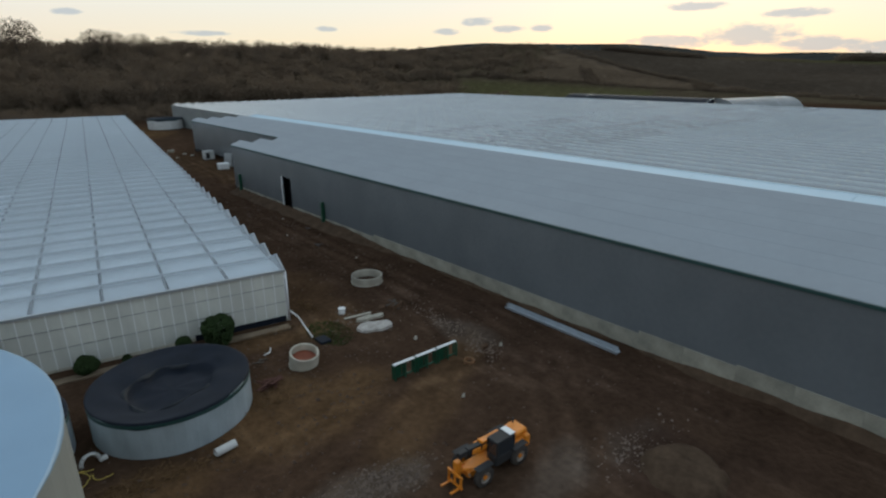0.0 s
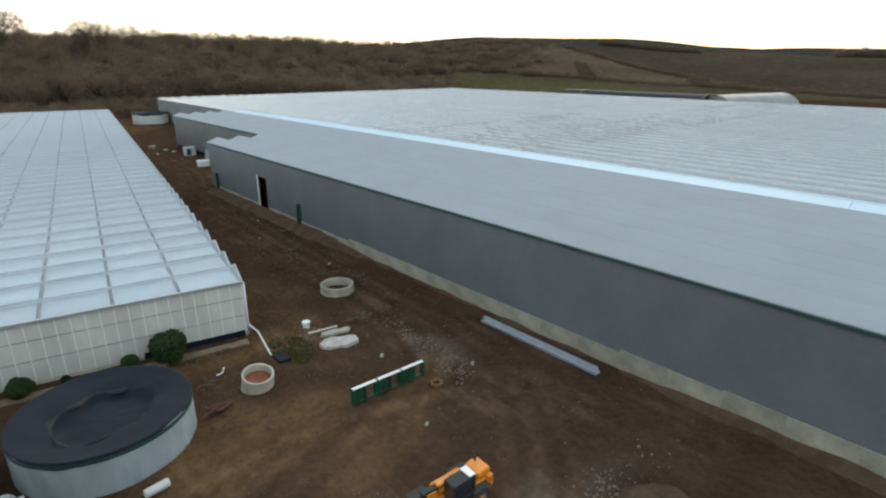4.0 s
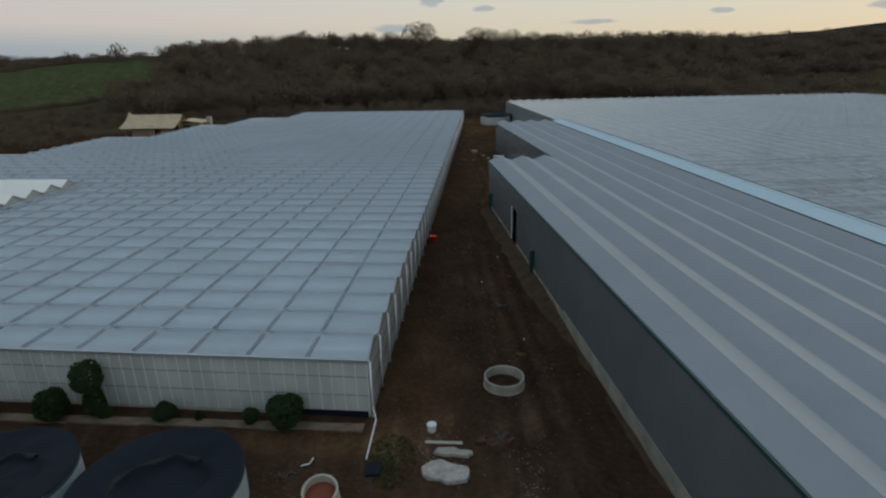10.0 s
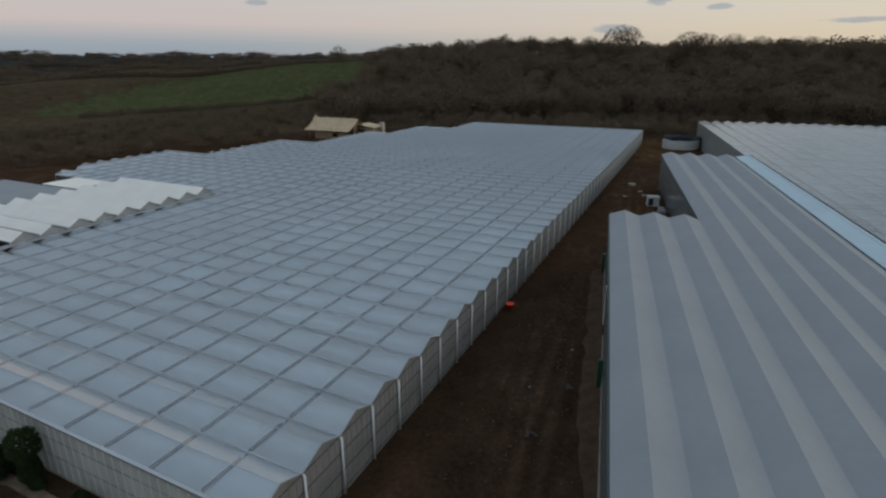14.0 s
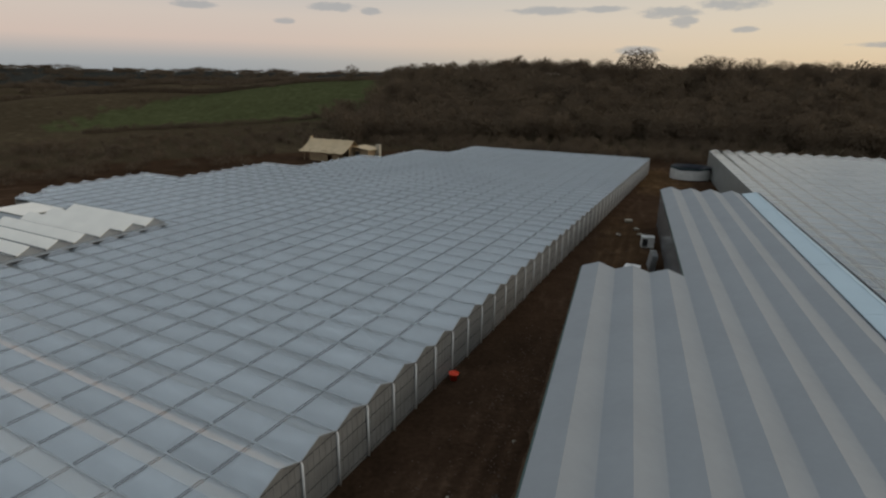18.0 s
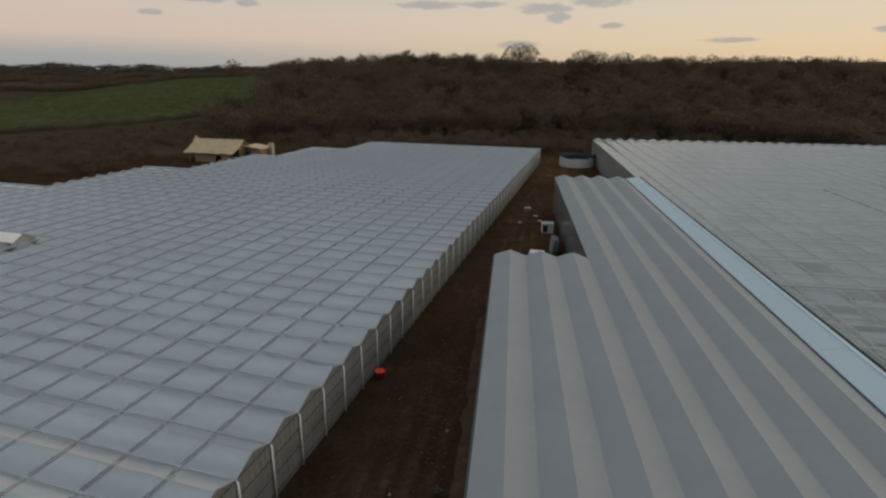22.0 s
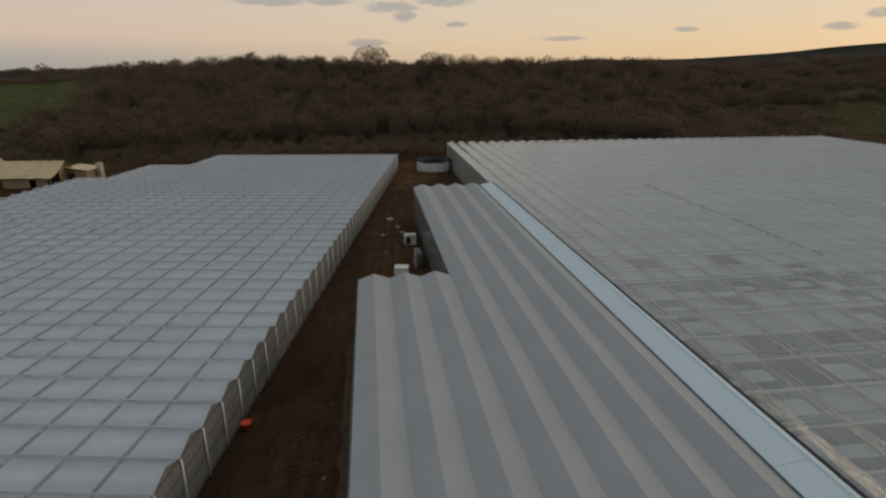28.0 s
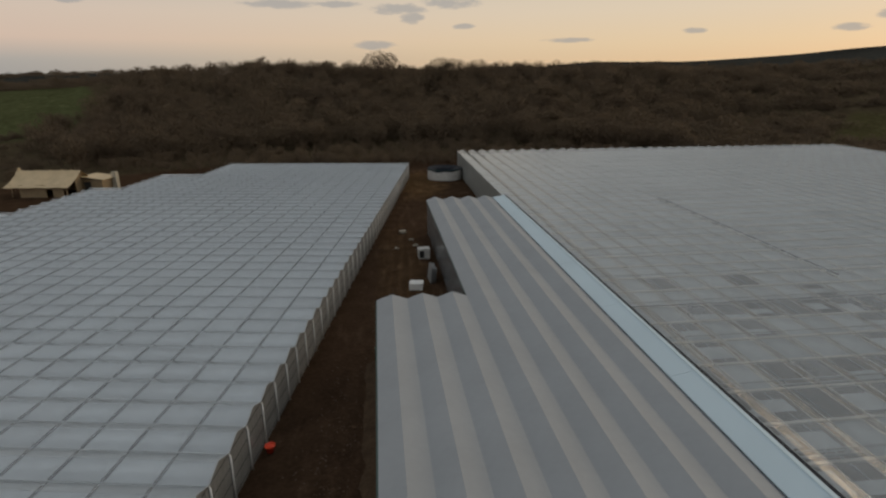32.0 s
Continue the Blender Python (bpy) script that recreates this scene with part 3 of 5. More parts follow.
def build_old():
    gv, gf, rest_v, rest_f, frame_v, frame_f, ridge = [], [], [], [], [], [], []
    near = []
    for i in range(NBAY):
        u0 = i * BAY
        n = round(old_west(u0 + BAY / 2) / CELL)
        w = n * CELL
        gv.append((u0 - 0.055, u0 + 0.055, 0, w, GUT - 0.07, GUT + 0.015))
        ridge.append((u0 + BAY / 2 - 0.01, u0 + BAY / 2 + 0.01, 0, w, GUT + RISE - 0.02, GUT + RISE + 0.02))
        frame_v.append((u0, u0 + BAY, 0, w, GUT - 0.34, GUT - 0.3))
        for j in range(n):
            if i < 19 and j < 8:
                part("screen", SCREEN, old, m=Matrix.Translation((u0, j * CELL, GUT - 0.2 + random.uniform(-0.02, 0.02))))
            else:
                frame_f.append((u0, u0 + BAY, j * CELL + 0.03, (j + 1) * CELL - 0.03, GUT - 0.22, GUT - 0.2 + random.uniform(-0.02, 0.02)))
        for j in range(n):
            for me in (P_UP, P_DOWN):
                if i < 19 and j < 8:
                    near.append((me, u0, j * CELL))
                else:
                    k = len(rest_v)
                    tilt = random.uniform(-0.006, 0.006)
                    rest_v += [(q.co.x + u0, q.co.y + j * CELL, q.co.z + GUT + tilt) for q in me.vertices]
                    rest_f += [tuple(a + k for a in q.vertices) for q in me.polygons]
    # dark rails under the glass along the lane, broken at every gutter
    for j in range(1, 27):
        bays = [i for i in range(NBAY) if old_west(i * BAY + BAY / 2) > j * CELL]
        segs = []
        for i in bays:
            a, b = i * BAY + random.uniform(0.0, 0.3), i * BAY + random.uniform(2.7, 3.15)
            segs.append((a, b, j * CELL - 0.1, j * CELL + 0.1, GUT - 0.12, GUT - 0.05))
            segs.append((i * BAY, (i + 1) * BAY, j * CELL - 0.04, j * CELL + 0.04, GUT - 0.2, GUT - 0.172))
        part("screen_rail", mesh_of("screen_rail", *boxes_arrays(segs), M_TRUSS), old, "dark rail under the roof glass")
    for g in frame_v:
        part("truss_bay", mesh_of("truss_bay", *boxes_arrays([g]), M_TRUSS), old, "dark steelwork under the screens")
    tagged(part("screens", mesh_of("screens", *boxes_arrays(frame_f), M_PANEL), old), kind="stuff")
    ob = part("roof_glazing", mesh_of("roof_glazing", rest_v, rest_f, M_OLDGLASS), old)
    tagged(ob, kind="stuff")
    for g in gv:
        part("gutter", mesh_of("gutter", *boxes_arrays([g]), M_OLDGUT), old)
    for g in ridge:
        part("ridge_bar", mesh_of("ridge_bar", *boxes_arrays([g]), M_RIDGE), old)
    for me, x, y in near:
        part("roof_panel", me, M_OLDGLASS, old, m=Matrix.Translation((x, y, GUT + random.uniform(-0.006, 0.006))))
    # gable wall along the lane: one glazed gable and one downpipe a bay
    h = GUT
    sheet = mesh_of("gable_sheet", [(0, 0, 0), (BAY, 0, 0), (BAY, 0, h), (BAY / 2, 0, h + RISE), (0, 0, h), (0, 0.05, 0), (BAY, 0.05, 0), (BAY, 0.05, h), (BAY / 2, 0.05, h + RISE), (0, 0.05, h)],
                    [(0, 1, 2, 3, 4), (5, 9, 8, 7, 6), (0, 4, 9, 5), (4, 3, 8, 9), (3, 2, 7, 8), (2, 1, 6, 7)], M_GABLE)
    bars = []
    for k in range(7):
        x = BAY * k / 6
        top = h + RISE * (1 - abs(x - BAY / 2) / (BAY / 2))
        bars.append((x - 0.022, x + 0.022, -0.03, 0.0, 0.25, top))
    rails = [(0, BAY, -0.022, 0.0, z - 0.03, z + 0.03) for z in (0.28, 1.55, 2.8, h - 0.02)]
    me_bars = [mesh_of("glazing_bar", *boxes_arrays([q]), M_WALLRAIL) for q in bars[1:6]]
    me_rails = [mesh_of("rail", *boxes_arrays([q]), M_DARKSTEEL) for q in rails]
    verge = mesh_of("verge", [(0, -0.06, h), (0, 0.04, h), (BAY / 2, -0.06, h + RISE), (BAY / 2, 0.04, h + RISE), (BAY, -0.06, h), (BAY, 0.04, h), (0, -0.06, h + .09), (0, 0.04, h + .09), (BAY / 2, -0.06, h + RISE + .09), (BAY / 2, 0.04, h + RISE + .09), (BAY, -0.06, h + .09), (BAY, 0.04, h + .09)],
                    [(0, 2, 8, 6), (2, 4, 10, 8), (6, 8, 9, 7), (8, 10, 11, 9), (0, 1, 3, 2), (2, 3, 5, 4)], M_GUTTER)
    bm = bmesh.new()
    cyl(bm, (0, -0.1, 0.02), (0, -0.1, h - 0.15), 0.075, 10)
    cyl(bm, (0, -0.1, h - 0.2), (0, 0.02, h - 0.02), 0.07, 10)
    pipe = bm_mesh("downpipe", bm, M_WHITE, True)
    for i in range(NBAY):
        at = Matrix.Translation((i * BAY, -0.05, 0))
        g = part("gable", sheet, M_CLAD, old, m=at)
        for me in me_bars:
            part("glazing_bar", me, g)
        for me in me_rails:
            part("rail", me, g)
        part("verge", verge, M_GUTTER, old, m=at)
        part("downpipe", pipe, M_WHITE, old, "white plastic downpipe", m=at)
    # front wall with posts and rails
    n = round(51.5 / CELL)
    w = n * CELL
    panel = mesh_of("wall_sheet", *boxes_arrays([(-0.04, 0.02, 0.01, CELL - 0.01, 0.2, h - 0.05)]), M_CLAD)
    mull = mesh_of("mullion", *boxes_arrays([(-0.085, -0.04, -0.03, 0.03, 0.2, h - 0.05)]), M_WHITE)
    for j in range(n):
        part("wall_sheet", panel, M_CLAD, old, m=Matrix.Translation((0, j * CELL, 0)))
        for k in range(5):
            part("mullion", mull, M_WHITE, old, m=Matrix.Translation((0, j * CELL + CELL * k / 5, 0)))
    for z in (1.5, 2.75):
        part("rail", mesh_of("rail", *boxes_arrays([(-0.07, -0.04, 0, w, z - 0.03, z + 0.03)]), M_WALLRAIL), old)
    part("eaves_gutter", mesh_of("eaves_gutter", *boxes_arrays([(-0.2, -0.02, -0.1, w, h - 0.12, h + 0.04)]), M_GUTTER), old)
    part("plinth", mesh_of("plinth", *boxes_arrays([(-0.06, 0.06, 0, w, -0.2, 0.2)]), M_CONC), old)
    part("plinth_sheet", mesh_of("plinth_sheet", *boxes_arrays([(-0.1, -0.062, 0.1, 6.2, 0, 0.42)]), M_COVER), old, "black plastic sheet along the wall foot")
    # closing walls on the hidden sides
    items = [(NBAY * BAY - 0.06, NBAY * BAY, 0, 55, 0, h), (48.0, 48.06, 51.4, 95, 0, h)]
    runs = [(i * BAY, round(old_west(i * BAY + BAY / 2) / CELL) * CELL) for i in range(NBAY)]
    start = 0
    for i in range(1, NBAY + 1):
        if i == NBAY or runs[i][1] != runs[start][1]:
            y = runs[start][1] + 0.02
            items.append((runs[start][0], i * BAY, y, y + 0.06, 0, h - 0.4 if start == 0 else h))
            start = i
    for it in items:
        part("end_wall", mesh_of("end_wall", *boxes_arrays([it]), M_CLAD), old)
    # lean every piece by the skew of the front wall, which dies out towards the far end
    done = set()
    for ob in old.children:
        x, y, z = ob.location
        k = SKEW * (1 - x / (NBAY * BAY))
        ob.location = (x + k * y, y, z)
        if ob.data.name in done:
            continue
        done.add(ob.data.name)
        for q in ob.data.vertices:
            q.co.x += SKEW * (1 - (q.co.x + x) / (NBAY * BAY)) * q.co.y


build_old()

# ---- white-roofed shed against the old glasshouse ----
shed = thing("packing_shed", pose(0, 0, 0, 0, 0, 90 - OLD_TURN), "shed with cream-white ridged roof beside the glasshouse", "shed")


def build_shed():
    b, z0, z1, v0, v1, u1 = 3.2, 4.4, 5.3, 52.2, 71.0, 46.6
    for k in range(11):
        u = u1 - b * (k + 1)
        if u < 17:
            break
        me = mesh_of("roof_slope", [(u, v0 - .15, z0), (u + b / 2, v0 - .15, z1), (u + b / 2, v1, z1), (u, v1, z0), (u, v0 - .15, z0 + .07), (u + b / 2, v0 - .15, z1 + .07), (u + b / 2, v1, z1 + .07), (u, v1, z0 + .07)],
                     [(4, 5, 6, 7), (0, 1, 5, 4), (0, 3, 2, 1)], M_WHITEROOF)
        part("roof_slope", me, M_WHITEROOF, shed)
        # north slope in grey sheet, darker than the cream south slope
        me = mesh_of("roof_slope", [(u + b, v0 - .15, z0), (u + b / 2, v0 - .15, z1), (u + b / 2, v1, z1), (u + b, v1, z0), (u + b, v0 - .15, z0 + .07), (u + b / 2, v0 - .15, z1 + .07), (u + b / 2, v1, z1 + .07), (u + b, v1, z0 + .07)],
                     [(5, 4, 7, 6), (1, 0, 4, 5), (0, 1, 2, 3)], M_ROOF)
        part("roof_light", me, M_ROOF, shed, "grey north-facing roof slope")
        # wide dark gutter strip also draws the shadow line of the valley
        part("valley_gutter", mesh_of("valley_gutter", *boxes_arrays([(u - 0.12, u + 0.12, v0 - 0.1, v1, z0 - 0.05, z0 + 0.16)]), M_DARKSTEEL), shed)
        part("gable", mesh_of("gable", [(u, v0, 0), (u + b, v0, 0), (u + b, v0, z0), (u + b / 2, v0, z1), (u, v0, z0), (u, v0 + .1, 0), (u + b, v0 + .1, 0), (u + b, v0 + .1, z0), (u + b / 2, v0 + .1, z1), (u, v0 + .1, z0)],
                              [(0, 1, 2, 3, 4), (9, 8, 7, 6, 5)], M_ROOF), shed)
    part("wall", mesh_of("wall", *boxes_arrays([(u1 - 0.1, u1, v0, v1, 0, z0)]), M_CLAD), shed)
    part("flashing", mesh_of("flashing", *boxes_arrays([(u, u1, 51.22, v0 + 0.05, 4.2, 4.32)]), M_ROOF), shed, "grey flashing between the two roofs")
    part("side_roof", mesh_of("side_roof", *boxes_arrays([(38.5, 44.2, v1 + 1.6, v1 + 10.5, 4.45, 4.6)]), M_WHITEROOF), shed, "flat cream roof of the shed's annexe")
    part("side_roof", mesh_of("side_roof", *boxes_arrays([(u, 38.4, v1 + 0.5, v1 + 21, 4.2, 4.4)]), M_ROOF), shed, "low grey roof of the shed's annexe")
    part("annexe_wall", mesh_of("annexe_wall", *boxes_arrays([(u + 0.1, 38.3, v1 + 20.7, v1 + 20.9, 0, 4.2), (38.6, 44.1, v1 + 10.2, v1 + 10.4, 0, 4.45), (44.0, 44.1, v1 + 0.1, v1 + 10.2, 0, 4.45)]), M_CLAD), shed)


build_shed()

# ---- new warehouse ----
WX, WB, WE, WR = 0.0, 3.2, 6.8, 7.36
Y_S, Y_1, Y_2 = -112.0, 0.0, 48.2
WARE = pose(14.56, 47.96, 0, 0, 0, 0.59)
ware = thing("warehouse", WARE, "new grey warehouse with many low roof ridges and dark walls", "warehouse")


def roof_sheet(name, x0, z0, x1, z1, y0, y1, mat, th=0.06):
    v = [(x0, y0, z0), (x1, y0, z1), (x1, y1, z1), (x0, y1, z0)]
    v += [(x, y, z + th) for x, y, z in v]
    return mesh_of(name, v, [(4, 5, 6, 7), (3, 2, 1, 0), (0, 1, 5, 4), (1, 2, 6, 5), (2, 3, 7, 6), (3, 0, 4, 7)], mat)


def build_warehouse():
    for k in range(7):
        x0, xr, x1 = k * WB, (k + 0.5) * WB, (k + 1) * WB
        ye = Y_1 if k < 3 else Y_2
        part("roof_slope", roof_sheet("roof_slope", x0, WE, xr, WR, Y_S, ye + 0.25, M_ROOF), M_ROOF, ware)
        part("roof_slope", roof_sheet("roof_slope", xr, WR, x1, WE, Y_S, ye + 0.25, M_ROOF), M_ROOF, ware)
        part("valley_gutter", mesh_of("valley_gutter", *boxes_arrays([(x1 - 0.05, x1 + 0.05, Y_S, Y_1 if k < 2 else Y_2, WE - 0.05, WE + 0.068)]), M_ROOF), ware)
        part("ridge_cap", mesh_of("ridge_cap", [(xr - 0.16, Y_S, WR - 0.02), (xr, Y_S, WR + 0.068), (xr + 0.16, Y_S, WR - 0.02), (xr - 0.16, ye + 0.26, WR - 0.02), (xr, ye + 0.26, WR + 0.068), (xr + 0.16, ye + 0.26, WR - 0.02)], [(0, 1, 4, 3), (1, 2, 5, 4)], M_ROOF), ware)
        part("gable", mesh_of("gable", [(x0, ye, 0), (x1, ye, 0), (x1, ye, WE), (xr, ye, WR), (x0, ye, WE), (x0, ye - .15, 0), (x1, ye - .15, 0), (x1, ye - .15, WE), (xr, ye - .15, WR), (x0, ye - .15, WE)],
                              [(4, 3, 2, 1, 0), (5, 6, 7, 8, 9)], M_WALL), ware)
    for k in range(12):
        y0 = Y_S + (Y_2 - Y_S) * k / 12
        y1 = Y_S + (Y_2 - Y_S) * (k + 1) / 12
        part("side_slope", roof_sheet("side_slope", 22.3, WE + 0.2, 24.36, 7.36, y0, y1 - 0.03, M_BLUE), M_BLUE, ware, "pale blue translucent sheet along the glasshouse")
    part("cap_strip", mesh_of("cap_strip", *boxes_arrays([(24.28, 24.6, Y_S, Y_2, 7.3, 7.46)]), M_CAP), ware, "pale blue cap strip")
    part("edge_gutter", mesh_of("edge_gutter", *boxes_arrays([(24.6, 24.92, Y_S, Y_2, 6.4, 7.45)]), M_COVER), ware, "black box gutter")
    part("gable", mesh_of("gable", [(22.4, Y_2 - 0.15, 0), (24.7, Y_2 - 0.15, 0), (24.7, Y_2 - 0.15, 7.3), (22.9, Y_2 - 0.15, WE + 0.35), (22.4, Y_2 - 0.15, WE), (22.4, Y_2 - 0.05, 0), (24.7, Y_2 - 0.05, 0), (24.7, Y_2 - 0.05, 7.3), (22.9, Y_2 - 0.05, WE + 0.35), (22.4, Y_2 - 0.05, WE)], [(0, 1, 2, 3, 4), (9, 8, 7, 6, 5)], M_WALL), ware)
    # walls
    part("wall", mesh_of("wall", *boxes_arrays([(WX, WX + 0.15, Y_S, -18.7, 0.74, WE)]), M_WALL), ware)
    part("wall", mesh_of("wall", *boxes_arrays([(WX, WX + 0.15, -16.35, Y_1, 0.74, WE)]), M_WALL), ware)
    part("wall", mesh_of("wall", *boxes_arrays([(WX, WX + 0.15, -18.7, -16.35, 4.35, WE)]), M_WALL), ware)
    part("wall", mesh_of("wall", *boxes_arrays([(9.6, 9.75, Y_1, Y_2, 0.7, WE)]), M_WALL), ware)
    # added black sheet stands in for the unlit inside of the doorway
    part("doorway_back", mesh_of("doorway_back", *boxes_arrays([(WX + 1.2, WX + 1.3, -20, -15, 0, 4.6)]), M_BLACK), ware, "dark interior behind the open doorway")
    part("door_jamb", mesh_of("door_jamb", *boxes_arrays([(WX - 0.06, WX + 0.1, -16.35, -16.15, 0.6, 4.4)]), M_WHITE), ware, "white door jamb")
    part("eaves_trim", mesh_of("eaves_trim", *boxes_arrays([(WX - 0.12, WX - 0.003, Y_S, Y_1, WE - 0.16, WE + 0.03)]), M_TRIM), ware, "dark green eaves trim")
    part("eaves_trim", mesh_of("eaves_trim", *boxes_arrays([(9.48, 9.597, Y_1 + 0.3, Y_2, WE - 0.16, WE + 0.03)]), M_TRIM), ware, "dark green eaves trim")
    plinths = [mesh_of("plinth_panel", *boxes_arrays([(-0.06, 0.16, 0.004, 2.996, -0.5, z)]), M_PLINTH) for z in (1.42, 1.3, 1.1, 0.85)]
    y = Y_S
    while y < Y_1 - 3:
        if not -21.4 < y < -16.4:
            part("plinth_panel", plinths[0 if y < -74 else 1 if y < -68 else 2 if y < -38 else 3], M_PLINTH, ware, m=Matrix.Translation((WX, y, 0)))
        y += 3.0
    bm = bmesh.new()
    rows = []
    y = Y_S
    while y < Y_1 - 0.5:
        hgt, wid = 0.05 + 0.2 * noise.noise(Vector((y * 0.4, 0, 3))), 0.75 + 0.5 * noise.noise(Vector((y * 0.5, 5, 0)))
        rise = float(smooth_step(-44, -30, y))
        hgt, wid = hgt + 0.6 * rise + 0.4 * float(smooth_step(-66, -76, y)), wid + 1.0 * rise
        rows.append([bm.verts.new((WX - 0.07, y, hgt)), bm.verts.new((WX - 0.2, y, hgt * 0.8)), bm.verts.new((WX - wid, y, -0.1))])
        y += 0.8
    for p, q in zip(rows, rows[1:]):
        for k in range(2):
            bm.faces.new((p[k], q[k], q[k + 1], p[k + 1]))
    bank = new("soil_bank", bm_mesh("soil_bank", bm, M_DRYSOIL, True))
    bank.matrix_world = WARE
    tagged(bank, "low bank of brown soil along the wall foot", "soil", kind="structure")
    for y in (-27.1, -2.7):
        part("hydrant_post", mesh_of("hydrant_post", *boxes_arrays([(WX - 0.4, WX - 0.06, y, y + 0.35, 0.2, 2.8)]), M_GREEN), ware, "dark green post at the wall")


build_warehouse()

# ---- new glasshouse east of the warehouse: ridges run along the lane ----
NEW_TURN = 0.1
NG, NR, NB, NC, NN = 6.6, 0.55, 3.2, 4.0, 39
newg = thing("greenhouse", pose(38.9, 0, 0, 0, 0, -NEW_TURN), "vast new glasshouse with many small glass ridges", "greenhouse")


def build_new():
    y0 = -62.0
    gv, gf, bar, rid, hang, near = [], [], [], [], [], []
    up = slope_panel("roof_pane", NB / 2, NR, NC, M_GLASS, 0.015, 0.012)
    v = [(NB - x, y, z) for x, y, z in (tuple(q.co) for q in up.vertices)]
    dn = mesh_of("roof_pane", v, [tuple(reversed(q.vertices)) for q in up.polygons], M_GLASS)
    for i in range(NN):
        x = i * NB
        ye = 168.0 - 0.05 * x
        n = int((ye - y0) / NC)
        ya = ye - n * NC
        bar.append((x - 0.035, x + 0.035, ya, ye, NG - 0.06, NG + 0.02))
        rid.append((x + NB / 2 - 0.015, x + NB / 2 + 0.015, ya, ye, NG + NR - 0.02, NG + NR + 0.025))
        for j in range(n):
            yy = ya + j * NC
            for me in (up, dn):
                if i < 11 and 18 < yy < 74 and len(near) < 300:
                    near.append((me, x, yy))
                else:
                    k = len(gv)
                    t = random.uniform(-0.008, 0.008)
                    gv += [(q.co.x + x, q.co.y + yy, q.co.z + NG + t) for q in me.vertices]
                    gf += [tuple(a + k for a in q.vertices) for q in me.polygons]
    tagged(part("roof_glazing", mesh_of("roof_glazing", gv, gf, M_GLASS), newg), kind="stuff")
    for me, x, y in near:
        part("roof_pane", me, M_GLASS, newg, m=Matrix.Translation((x, y, NG + random.uniform(-0.006, 0.006))))
    for g in bar:
        part("gutter", mesh_of("gutter", *boxes_arrays([g]), M_GLASS_FRAME), newg)
    for g in rid:
        part("ridge_bar", mesh_of("ridge_bar", *boxes_arrays([g]), M_GLASS_FRAME), newg)
    y = y0 + 3
    while y < 160:
        w = min(NN * NB, (167.5 - y) / 0.05)
        part("truss", mesh_of("truss", *boxes_arrays([(0, w, y, y + 0.16, NG - 0.75, NG - 0.6), (0, w, y, y + 0.1, NG - 0.22, NG - 0.12)]), M_GLASS_FRAME), newg)
        y += 8.0
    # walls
    wallg = material("grey_wall_glass", (0.22, 0.23, 0.22), 0.35, scale=3, vary=0.25, bump=0.02)
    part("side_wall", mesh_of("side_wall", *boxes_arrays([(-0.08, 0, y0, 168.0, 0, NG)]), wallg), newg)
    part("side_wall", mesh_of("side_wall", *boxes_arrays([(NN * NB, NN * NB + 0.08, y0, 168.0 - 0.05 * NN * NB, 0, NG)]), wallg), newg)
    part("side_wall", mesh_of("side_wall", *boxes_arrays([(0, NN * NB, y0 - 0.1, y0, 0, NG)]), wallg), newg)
    for i in range(NN):
        x, ye = i * NB, 168.0 - 0.05 * i * NB
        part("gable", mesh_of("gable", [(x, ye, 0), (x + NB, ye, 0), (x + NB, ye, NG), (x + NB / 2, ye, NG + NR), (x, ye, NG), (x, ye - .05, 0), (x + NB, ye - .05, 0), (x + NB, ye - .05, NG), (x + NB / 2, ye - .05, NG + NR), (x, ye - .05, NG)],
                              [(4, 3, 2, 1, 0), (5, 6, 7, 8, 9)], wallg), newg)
    sv, near_n = [], 0
    sc = mesh_of("inner_screen", *boxes_arrays([(0.02, NB - 0.02, 0.02, NC - 0.02, -0.02, 0)]), M_SCREEN)
    rnd = random.Random(12)
    for i in range(NN):
        x, ye = i * NB, 168.0 - 0.05 * i * NB
        y = y0 + 2.0
        while y < ye - NC:
            open_bay = (30 < y < 43 and 3 < x < 60 and rnd.random() < 0.55) or (10 < y < 31 and rnd.random() < 0.6) or (18 < y < 62 and rnd.random() < 0.06)
            if not open_bay:
                z = NG - 0.35 + rnd.uniform(-0.03, 0.03)
                w = 0.02
                if i < 11 and 16 < y < 76 and near_n < 300:
                    part("inner_screen", sc, newg, m=Matrix.Translation((x, y, z)))
                    near_n += 1
                else:
                    sv.append((x + w, x + NB - 0.02, y + 0.02, y + NC - 0.02, z - 0.02, z))
            else:
                z = NG - 0.36
                if rnd.random() < 0.6:
                    a0 = y + rnd.uniform(0.1, 1.6)
                    w0 = rnd.uniform(0.05, 0.6)
                    sv.append((x + w0, x + NB - rnd.uniform(0.05, 0.9), a0, a0 + rnd.uniform(0.8, 2.2), z - 0.02, z))
            y += NC
    tagged(part("inner_screens", mesh_of("inner_screens", *boxes_arrays(sv), M_SCREEN), newg), kind="stuff")
    y = y0 + 1.7
    while y < 160:
        part("screen_rail", mesh_of("screen_rail", *boxes_arrays([(0.1, min(NN * NB, (167.5 - y) / 0.05), y, y + 0.26, NG - 0.2, NG - 0.06)]), M_RAIL), newg)
        y += 4.0
    part("dark_truss", mesh_of("dark_truss", *boxes_arrays([(0.1, 60, 43.6, 43.74, NG - 0.06, NG + 0.02)]), M_BLACK), newg, "dark truss line under the glass")
    part("dark_truss", mesh_of("dark_truss", *boxes_arrays([(29.7, 29.95, 50 + 3 * k, 52.4 + 3 * k, NG - 0.2, NG - 0.06) for k in range(15)]), M_BLACK), newg, "dark broken rail under the glass")
